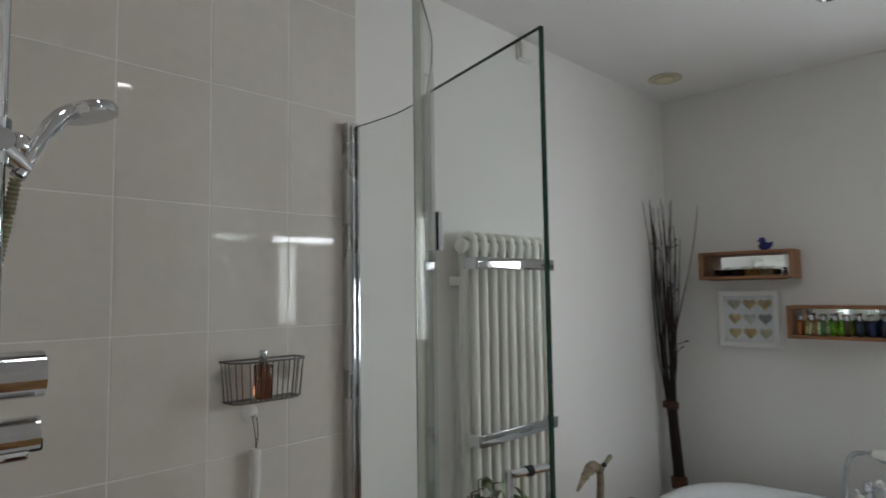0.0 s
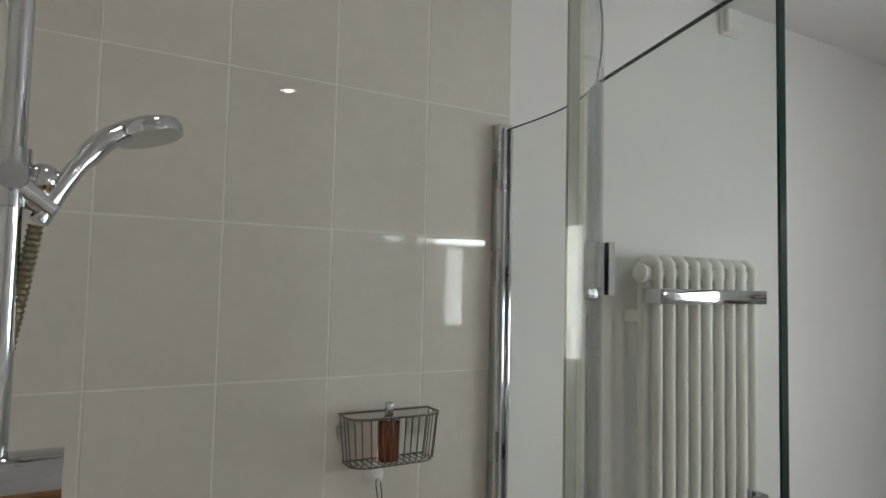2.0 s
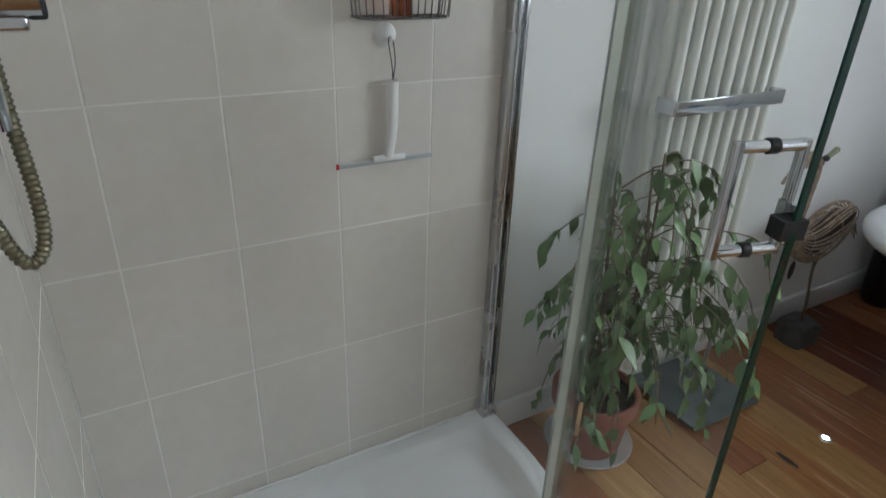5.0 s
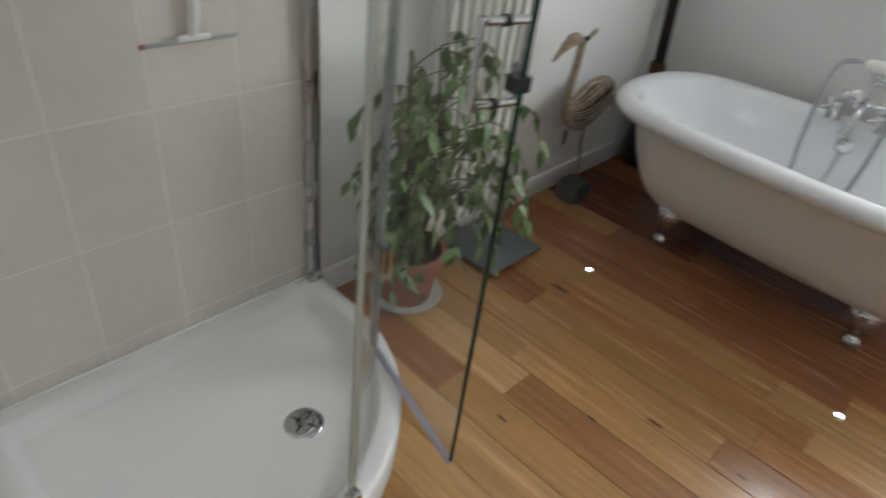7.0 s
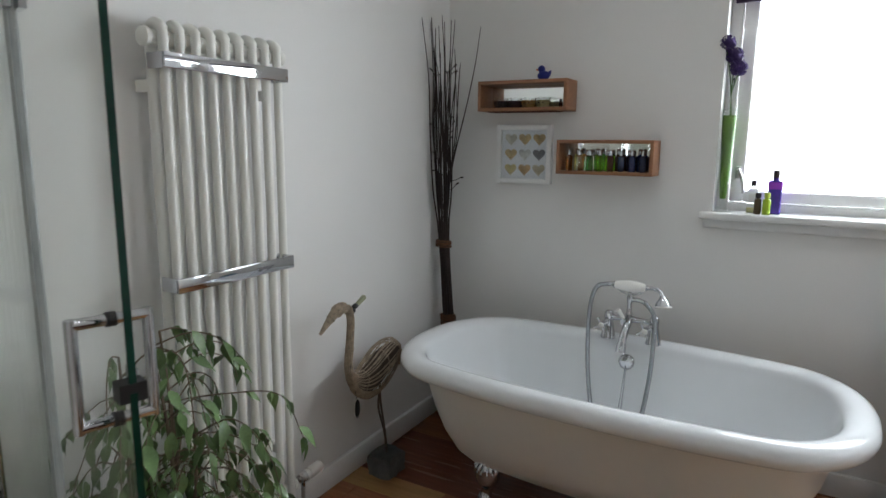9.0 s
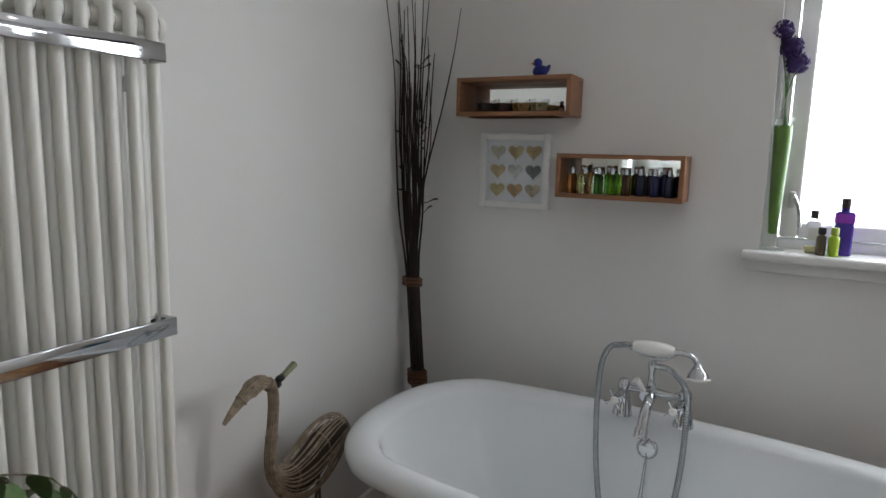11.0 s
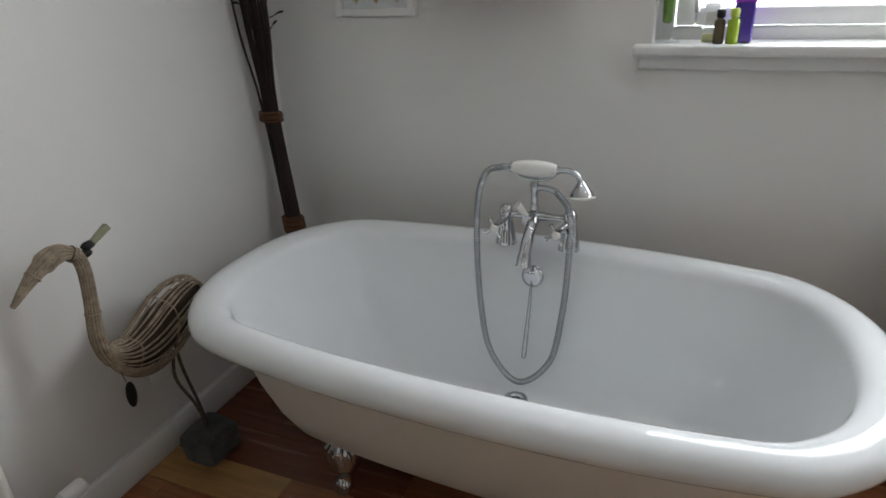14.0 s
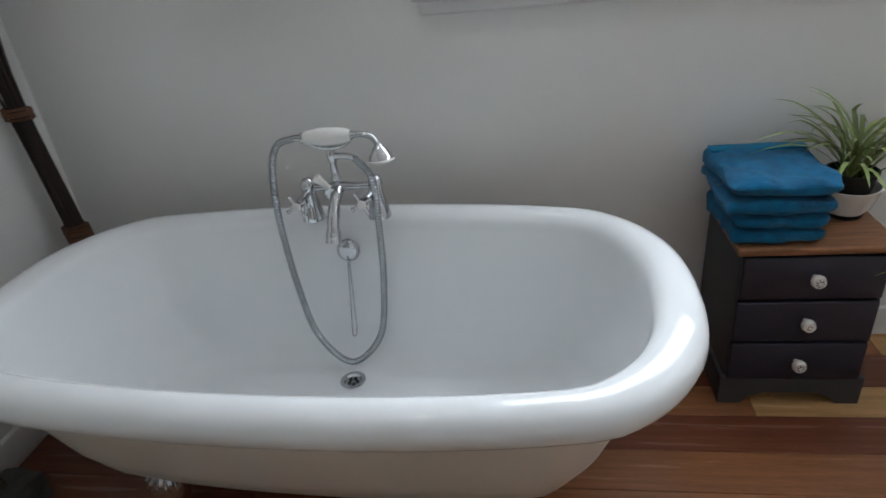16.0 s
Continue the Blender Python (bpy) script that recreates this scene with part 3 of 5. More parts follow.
def build_basket():
    bk = thing("wire_basket", "chrome wire basket hung on cream shower tiles", "basket", (0.05, -2.387, 1.18))
    y0, y1, x0, x1, z0, z1 = -2.505, -2.26, 0.014, 0.105, 1.165, 1.283
    yc = (y0 + y1) / 2

    def loop(z, k):
        ya, yb, xb = y0 + k, y1 - k, x1 - k
        return [(x0, ya, z), (xb - 0.03, ya, z), (xb - 0.01, ya + 0.012, z), (xb, ya + 0.04, z), (xb, yb - 0.04, z), (xb - 0.01, yb - 0.012, z), (xb - 0.03, yb, z), (x0, yb, z)]
    part("rim", tube(loop(z1, 0), 0.003, 8, closed=True), WIRE, bk)
    part("base_ring", tube(loop(z0, 0.012), 0.002, 6, closed=True), WIRE, bk)
    for k in range(13):
        y = y0 + 0.012 + (y1 - y0 - 0.024) * k / 12
        xb = x1 - 0.002 if 2 <= k <= 10 else x1 - 0.016
        part("wire", tube([(xb, y, z1), (xb - 0.006, yc + (y - yc) * 0.911, z0 + 0.008), (xb - 0.014, yc + (y - yc) * 0.901, z0), (x0, yc + (y - yc) * 0.901, z0)], 0.0017, 5), WIRE, bk)
    for y, s in ((y0, 1), (y1, -1)):
        for x in (x0 + 0.01, x0 + 0.035, x0 + 0.058):
            part("side_wire", tube([(x, y, z1), (x, y + s * 0.012, z0)], 0.0017, 5), WIRE, bk)
    for y in (y0 + 0.02, y1 - 0.03):
        part("suction_cup", lathe([(0, 0.016), (0.010, 0.014), (0.022, 0.003), (0.026, 0)], (0.008, y, z1 - 0.045), (1, 0, 0), 20), CLEAR, bk, "clear suction cup")
    bt = thing("shampoo_bottle", "amber bottle with silver cap in the wire basket", "bottle", (0.062, -2.392, z0 + 0.003))
    part("body", box((0.044, -2.416, z0 + 0.003), (0.080, -2.368, z0 + 0.105), 0.006), AMBER, bt)
    part("shoulder", lathe([(0.018, 0), (0.012, 0.008), (0.009, 0.014)], (0.062, -2.392, z0 + 0.104), seg=16), CLEAR, bt)
    part("cap", box((0.053, -2.401, z0 + 0.116), (0.071, -2.383, z0 + 0.148), 0.003), CHROME, bt, "silver cap")
    hk = thing("suction_hook", "white suction hook stuck on cream tiles", "hook", (0.008, -2.407, 1.116))
    part("cup", lathe([(0, 0.018), (0.014, 0.016), (0.026, 0.004), (0.029, 0)], (0.008, -2.407, 1.121), (1, 0, 0), 24), WHITEPL, hk)
    part("arm", tube([(0.024, -2.407, 1.116), (0.034, -2.407, 1.109), (0.042, -2.407, 1.113), (0.044, -2.407, 1.123)], 0.004, 8), WHITEPL, hk)
    sq = thing("squeegee", "white squeegee hanging by a black loop from hook", "squeegee", (0.03, -2.407, 0.814))
    part("blade", box((0.026, -2.542, 0.807), (0.031, -2.282, 0.819), 0.0015), SEALGREY, sq, "grey rubber blade")
    part("blade_holder", box((0.022, -2.452, 0.813), (0.036, -2.362, 0.829), 0.004), WHITEPL, sq)
    part("blade_tip", box((0.0255, -2.548, 0.806), (0.0315, -2.541, 0.82), 0.001), mat("red_tip", (0.4, 0.02, 0.03), 0.5), sq)
    part("handle", tube(curve([(0.030, -2.409, 0.823), (0.030, -2.404, 0.851), (0.032, -2.399, 0.901), (0.034, -2.399, 1.016)], 6), [0.012] * 7 + [0.0135] * 6 + [0.0145] * 6, 14), WHITEPL, sq)
    part("loop", tube(curve([(0.034, -2.398, 1.017), (0.038, -2.403, 1.056), (0.041, -2.413, 1.111), (0.041, -2.402, 1.112), (0.038, -2.394, 1.061), (0.034, -2.398, 1.017)], 5), 0.0014, 6), BLACK, sq, "black cord loop")


    for ob in (bk, bt, hk, sq):                               # hung on the tiles at their true size
        x, y, z = ob.location
        ob.location = (0.008 + (x - 0.008) * 0.82, -2.258 + (y + 2.2763) * 0.82, 1.345 + (z - 1.375) * 0.805)
        ob.scale = (0.82, 0.82, 0.81)


AMBER = glass("amber_liquid", (0.30, 0.10, 0.05), 0.05)


# ---- bath ----
BX, BY = 0.980, -0.588
BCOS, BSIN = math.cos(radians(2.2)), math.sin(radians(2.2))


def oval(a, b, z, n=84, p=2.45):
    """Straight sides with rounded ends."""
    e = min(a * 0.98, b * 1.12)
    out = []
    for k in range(n):
        t = 2 * math.pi * k / n
        c, s = math.cos(t), math.sin(t)
        x = e * math.copysign(abs(c) ** (2 / p), c) + (a - e) * max(-1.0, min(1.0, c * 1.9))
        y = b * math.copysign(abs(s) ** (2 / p), s)
        out.append((BX + x * BCOS + y * BSIN, BY - x * BSIN + y * BCOS, z))
    return out


def shell(levels):
    bm = bmesh.new()
    loops = [[bm.verts.new(v) for v in oval(a, b, z)] for a, b, z in levels]
    for u, v in zip(loops, loops[1:]):
        for k in range(len(u)):
            bm.faces.new((u[k], u[(k + 1) % len(u)], v[(k + 1) % len(v)], v[k]))
    return bm, loops


def build_bath():
    bath = thing("freestanding_bath", "white roll-top freestanding bath on chrome claw feet", "bath", (BX, BY, 0))
    zc, rx, rz, a, b = 0.542, 0.047, 0.036, 0.732, 0.368
    outer = [(0.06, 0.03, 0.134), (0.40, 0.115, 0.136), (0.475, 0.162, 0.143), (0.525, 0.196, 0.160), (0.575, 0.232, 0.20), (0.620, 0.264, 0.27), (0.655, 0.294, 0.36),
             (0.680, 0.316, 0.45), (0.692, 0.328, 0.512)]
    bm, loops = shell(outer)
    bm.faces.new(loops[0][::-1])
    part("body", bm, BATHOUT, bath, "matt cream outer shell")
    roll = [(a + rx * math.cos(t), b + rx * math.cos(t), zc + rz * math.sin(t)) for t in (radians(q) for q in range(-140, 181, 20))]
    inner = [(0.680, 0.313, 0.52), (0.664, 0.292, 0.45), (0.634, 0.266, 0.36), (0.594, 0.254, 0.27), (0.55, 0.234, 0.21), (0.50, 0.208, 0.182), (0.43, 0.175, 0.171), (0.06, 0.03, 0.168)]
    bm, loops = shell(roll + inner)
    bm.faces.new(loops[-1])
    part("basin", bm, ENAMEL, bath, "glossy white rolled rim and basin")
    for fx, fy, sx, sy in ((0.580, -0.740, -1, -1), (1.335, -0.762, 1, -1), (0.60, -0.37, -1, 1), (1.36, -0.40, 1, 1)):
        k = Vector((-sx * 0.02, -sy * 0.05, 0))
        base = Vector((fx, fy, 0))
        pts = curve([base + Vector((0, 0, 0.022)), base + k * 0.2 + Vector((0, 0, 0.05)), base + k * 0.3 + Vector((0, 0, 0.085)), base + k * 0.2 + Vector((0, 0, 0.12)), base + k * 0.3 + Vector((0, 0, 0.158))], 4)
        rs = [0.026, 0.025, 0.023, 0.021, 0.021, 0.023, 0.027, 0.032, 0.037, 0.042, 0.045, 0.047, 0.048, 0.048, 0.046, 0.042, 0.034]
        fm = tube(pts, rs, 14)
        ball(base + Vector((0, 0, 0.021)), 0.021, 14, fm, (1.15, 1.15, 1))
        for q in range(-3, 4):                                 # claws and shell ribs
            ang = math.atan2(sy, sx * 0.35) + q * 0.42
            o = Vector((math.cos(ang), math.sin(ang), 0))
            tube([base + o * 0.023 + Vector((0, 0, 0.006)), base + o * 0.025 + Vector((0, 0, 0.026)), base + o * 0.017 + Vector((0, 0, 0.045))], [0.004, 0.007, 0.004], 6, fm)
            top = base + k * 0.35
            tube([top + o * 0.024 + Vector((0, 0, 0.095)), top + o * 0.048 + Vector((0, 0, 0.125)), top + o * 0.048 + Vector((0, 0, 0.155)), top + o * 0.03 + Vector((0, 0, 0.178))],
                 [0.003, 0.008, 0.009, 0.005], 6, fm)
        part("claw_foot", fm, CHROME, bath, "ornate chrome claw foot")
    ov = lathe([(0, 0.012), (0.018, 0.012), (0.026, 0.009), (0.031, 0.0)], (0.972, -0.303, 0.495), (0, -0.98, 0.2), 28)
    o = part("overflow", ov, CHROME, bath, "round chrome overflow rose")
    ch = bmesh.new()
    tube(curve([(0.972, -0.319, 0.485), (0.969, -0.325, 0.44), (0.964, -0.337, 0.36), (0.959, -0.354, 0.275), (0.964, -0.357, 0.262), (0.970, -0.354, 0.275), (0.972, -0.337, 0.36), (0.975, -0.319, 0.475)], 6), 0.0018, 6, ch)
    part("plug_chain", ch, HOSE, o, "beaded chain hooked back on the overflow")
    wl = lathe([(0.034, 0.002), (0.033, 0.005), (0.024, 0.004), (0.02, -0.002), (0, -0.002)], (0.964, -0.435, 0.1735), seg=28)
    wd = part("waste", wl, CHROME, bath, "chrome bath waste")
    hl = bmesh.new()
    for q in range(5):
        t = 2 * math.pi * q / 5
        lathe([(0, 0.0015), (0.0055, 0.0015), (0.0055, 0)], (0.964 + 0.011 * math.cos(t), -0.435 + 0.011 * math.sin(t), 0.1715), seg=10, bm=hl)
    part("holes", hl, BLACK, wd)


def build_taps():
    tp = thing("bath_shower_mixer", "chrome bath tap with white ceramic hand shower on cradle", "tap", (0.967, -0.266, 0.572))
    yb, z0, zb, xc = -0.266, 0.572, 0.645, 0.967
    for x in (0.886, 1.060):
        part("pillar", lathe([(0.030, 0), (0.030, 0.005), (0.0275, 0.012), (0.022, 0.04), (0.0165, 0.072), (0.0185, 0.082), (0.0185, 0.098), (0.012, 0.11), (0, 0.113)], (x, yb, z0), seg=22), CHROME, tp, "flared chrome pillar")
    part("bridge", tube([(0.886, yb, zb + 0.012), (0.935, yb, zb + 0.012), (xc, yb, zb + 0.012), (1.02, yb, zb + 0.012), (1.060, yb, zb + 0.012)], [0.011, 0.0095, 0.015, 0.0095, 0.011], 14), CHROME, tp)
    for x, d in ((0.886, -0.012), (1.060, -0.022)):
        stem = tube([(x, yb, zb + 0.005), (x + d * 0.5, yb - 0.035, zb - 0.002), (x + d, yb - 0.06, zb - 0.008)], [0.012, 0.010, 0.012], 12)
        kn = part("valve_stem", stem, CHROME, tp)
        c = Vector((x + d, yb - 0.066, zb - 0.009))
        cr = bmesh.new()
        for q in range(4):
            a = q * math.pi / 2 + 0.5
            o = Vector((math.cos(a), 0, math.sin(a)))
            tube([c, c + o * 0.022, c + o * 0.031], [0.005, 0.004, 0.0065], 8, cr)
        part("cross_handle", cr, CHROME, kn, "chrome cross handle")
        part("button", lathe([(0, 0.007), (0.009, 0.005), (0.0115, 0)], c + Vector((0, -0.004, 0)), (0, -1, 0), 18), CERAMIC, kn, "white ceramic button")
    part("spout", tube(curve([(xc, yb, zb + 0.01), (xc - 0.002, yb - 0.035, zb - 0.005), (xc - 0.005, yb - 0.065, zb - 0.035), (xc - 0.008, yb - 0.082, zb - 0.075), (xc - 0.009, yb - 0.088, zb - 0.098)], 4),
                       [0.015] * 4 + [0.0145] * 4 + [0.0155] * 4 + [0.019] * 4 + [0.0215], 16), CHROME, tp, "curved chrome spout")
    dv = lathe([(0.016, 0), (0.016, 0.016), (0.0, 0.018)], (xc - 0.012, yb - 0.012, zb + 0.004), (-0.15, -1, 0.0), 20)
    part("diverter", dv, CHROME, tp)
    part("diverter_lever", tube([(xc - 0.018, yb - 0.022, zb + 0.018), (xc - 0.03, yb - 0.03, zb + 0.036), (xc - 0.042, yb - 0.036, zb + 0.052)], [0.006, 0.009, 0.012], 14), CERAMIC, tp, "white ceramic lever")
    part("column", lathe([(0.012, 0), (0.010, 0.012), (0.014, 0.018), (0.010, 0.026), (0.009, 0.06), (0.012, 0.066), (0.013, 0.085), (0.008, 0.10), (0.008, 0.125)], (xc - 0.004, yb, zb + 0.015), seg=20), CHROME, tp)
    part("hose_outlet", tube(curve([(xc, yb, zb + 0.092), (xc + 0.03, yb - 0.006, zb + 0.094), (xc + 0.055, yb - 0.012, zb + 0.09)], 4), 0.0085, 12), CHROME, tp)
    zc = 0.792
    crd = tube(curve([(xc - 0.052, yb - 0.012, zc - 0.012), (xc - 0.03, yb - 0.012, zc - 0.026), (xc, yb - 0.008, zc - 0.031), (xc + 0.03, yb - 0.012, zc - 0.026), (xc + 0.052, yb - 0.012, zc - 0.012)], 5), 0.005, 10)
    part("cradle", crd, CHROME, tp)
    hs = tube([(xc - 0.085, yb - 0.014, zc), (xc - 0.07, yb - 0.014, zc), (xc - 0.066, yb - 0.014, zc), (xc - 0.060, yb - 0.014, zc)], [0.0085, 0.0085, 0.014, 0.014], 14)
    hand = part("hand_shower", hs, CHROME, tp, "chrome telephone style shower handle")
    part("neck", tube(curve([(xc + 0.05, yb - 0.014, zc), (xc + 0.085, yb - 0.014, zc + 0.001), (xc + 0.108, yb - 0.016, zc - 0.008), (xc + 0.12, yb - 0.02, zc - 0.03)], 5), [0.012, 0.012] + [0.0075] * 14, 12), CHROME, hand)
    part("grip", lathe([(0, 0), (0.013, 0.001), (0.0185, 0.016), (0.0215, 0.04), (0.0225, 0.06), (0.0215, 0.08), (0.0185, 0.104), (0.013, 0.118), (0, 0.12)], (xc - 0.062, yb - 0.014, zc), (1, 0, 0), 22), CERAMIC, hand, "white ceramic grip")
    rose = lathe([(0.008, 0.03), (0.014, 0.022), (0.027, 0.004), (0.031, -0.008)], (xc + 0.123, yb - 0.023, zc - 0.052), (-0.12, 0.18, 1), 26)
    part("rose", rose, CHROME, hand, "chrome bell shower rose")
    part("rose_plate", lathe([(0.033, 0), (0.034, -0.004), (0.028, -0.009), (0, -0.011)], (xc + 0.124, yb - 0.025, zc - 0.059), (-0.12, 0.18, 1), 26), CERAMIC, hand, "white spray plate")
    part("hose", spiral_hose([(xc - 0.085, yb - 0.014, zc), (xc - 0.125, yb - 0.03, zc - 0.012), (xc - 0.142, yb - 0.05, zc - 0.07), (xc - 0.140, -0.345, 0.60), (xc - 0.126, -0.36, 0.42),
                              (xc - 0.09, -0.385, 0.285), (xc - 0.005, -0.408, 0.216), (xc + 0.075, -0.385, 0.28), (xc + 0.10, -0.36, 0.42), (xc + 0.108, -0.345, 0.58),
                              (xc + 0.098, yb - 0.04, 0.69), (xc + 0.055, yb - 0.012, zb + 0.09)], 0.0085, 8, 0.09), HOSE, tp, "ribbed metal hose")


# ---- radiator ----
def build_radiator():
    rd = thing("column_radiator", "tall white two-column radiator fixed to the wall", "radiator", (0.07, -1.405, 0.13))
    z0, z1, n, p, y0 = 0.14, 1.612, 9, 0.0482, -1.632
    for k in range(n):
        y = y0 + k * p
        bm = bmesh.new()
        for x in (0.052, 0.102):
            tube([(x, y, z0 + 0.03), (x, y, z1 - 0.03)], 0.0125, 14, bm)
        for z, s in ((z1, -1), (z0, 1)):
            tube(curve([(0.052, y, z + s * 0.035), (0.054, y, z + s * 0.014), (0.077, y, z), (0.100, y, z + s * 0.014), (0.102, y, z + s * 0.035)], 5), [0.0128] * 5 + [0.016] * 11 + [0.0128] * 5, 10, bm)
            tube([(0.077, y - p / 2 + 0.001, z + s * 0.034), (0.077, y + p / 2 - 0.001, z + s * 0.034)], 0.020, 14, bm)
        part("section", bm, RADWHITE, rd)
    for z in (z1 - 0.034, z0 + 0.034):
        for y, s in ((y0 - p / 2, -1), (y0 + (n - 1) * p + p / 2, 1)):
            part("end_plug", lathe([(0.021, 0), (0.024, 0.004), (0.024, 0.014), (0.014, 0.018), (0, 0.019)], (0.077, y, z), (0, s, 0), 18), RADWHITE, rd)
    for y in (y0, y0 + (n - 1) * p):
        part("wall_bracket", box((0.0, y - 0.012, 1.45), (0.052, y + 0.012, 1.48), 0.002), RADWHITE, rd)
        part("wall_bracket", box((0.0, y - 0.012, 0.30), (0.052, y + 0.012, 0.33), 0.002), RADWHITE, rd)
    for z in (1.520, 0.965):
        rl = thing("towel_rail", "flat chrome towel rail clipped across the white radiator", "towel rail", (0.13, -1.43, z), "towel rails on the radiator")
        ya, yb = -1.668, -1.252
        part("bar", box((0.145, ya, z - 0.019), (0.151, yb, z + 0.019), 0.002), CHROME, rl)
        for y in (ya, yb):
            s = 1 if y == ya else -1
            part("return", box((0.085, y, z - 0.019), (0.145, y + s * 0.006, z + 0.019), 0.002), CHROME, rl)
            part("clip", box((0.085, y + s * 0.006, z - 0.013), (0.10, y + s * 0.05, z + 0.013), 0.002), CHROME, rl)
    yv = y0 + (n - 1) * p + p / 2 + 0.018
    vz = z0 + 0.034
    va = thing("radiator_valve", "white thermostatic valve on brass tail beside the radiator", "valve", (0.077, yv, vz))
    bd = tube([(0.077, yv, vz), (0.077, yv + 0.05, vz)], 0.011, 12)
    tube([(0.077, yv + 0.025, vz), (0.077, yv + 0.031, vz)], 0.017, 6, bd)
    tube([(0.077, yv + 0.04, 0.0), (0.077, yv + 0.04, vz)], 0.0075, 10, bd)
    ball((0.077, yv + 0.045, vz), 0.017, 14, bd)
    part("valve_body", bd, SATIN, va)
    hd = tube([(0.079, yv + 0.055, vz + 0.002), (0.082, yv + 0.068, vz + 0.004), (0.082, yv + 0.069, vz + 0.004), (0.087, yv + 0.118, vz + 0.012), (0.088, yv + 0.124, vz + 0.013)], [0.018, 0.018, 0.021, 0.0185, 0.013], 18)
    part("thermostat_head", hd, WHITEPL, va, "white ribbed thermostat head")
    part("collar", tube([(0.078, yv + 0.05, vz), (0.080, yv + 0.056, vz + 0.002)], 0.0195, 18), SATIN, va)


# ---- wall shelves, picture ----
def bottle(name, at, r, h, material, cap, label, group="", square=False, cap_r=0.7, cap_h=0.2):
    b = thing(name, label, "bottle", at, group)
    x, y, z = at
    hb = h * (1 - cap_h) - h * 0.06
    if square:
        body = box((x - r, y - r * 0.7, z), (x + r, y + r * 0.7, z + hb), r * 0.25)
        lathe([(r * 0.5, 0), (r * 0.45, h * 0.06)], (x, y, z + hb), seg=12, bm=body)
    else:
        body = lathe([(0, 0), (r * 0.9, 0), (r, h * 0.02), (r, hb - h * 0.04), (r * 0.85, hb), (r * 0.5, hb + h * 0.035), (r * 0.48, hb + h * 0.06), (0, hb + h * 0.06)], at, seg=14)
    part("body", body, material, b)
    part("cap", lathe([(r * cap_r, 0), (r * cap_r, h * cap_h * 0.94), (r * cap_r * 0.9, h * cap_h), (0, h * cap_h)], (x, y, z + hb + h * 0.06), seg=14), cap, b)
    return b


def box_shelf(x0, x1, z0, z1, label):
    sh = thing("box_shelf", label, "shelf", (x0, 0, z0), "wooden box shelves on the wall")
    y0, t = -0.138, 0.014
    part("top_board", box((x0, y0, z1 - t), (x1, -0.001, z1), 0.0015), SHELFWOOD, sh)
    part("bottom_board", box((x0, y0, z0), (x1, -0.001, z0 + t), 0.0015), SHELFWOOD, sh)
    part("side_board", box((x0, y0 + 0.0005, z0 + t), (x0 + t, -0.001, z1 - t), 0.001), SHELFWOOD, sh)
    part("side_board", box((x1 - t, y0 + 0.0005, z0 + t), (x1, -0.001, z1 - t), 0.001), SHELFWOOD, sh)
    part("mirror_back", box((x0 + t, -0.010, z0 + t), (x1 - t, -0.003, z1 - t)), MIRROR, sh, "mirror back panel", smooth=False)
    return sh


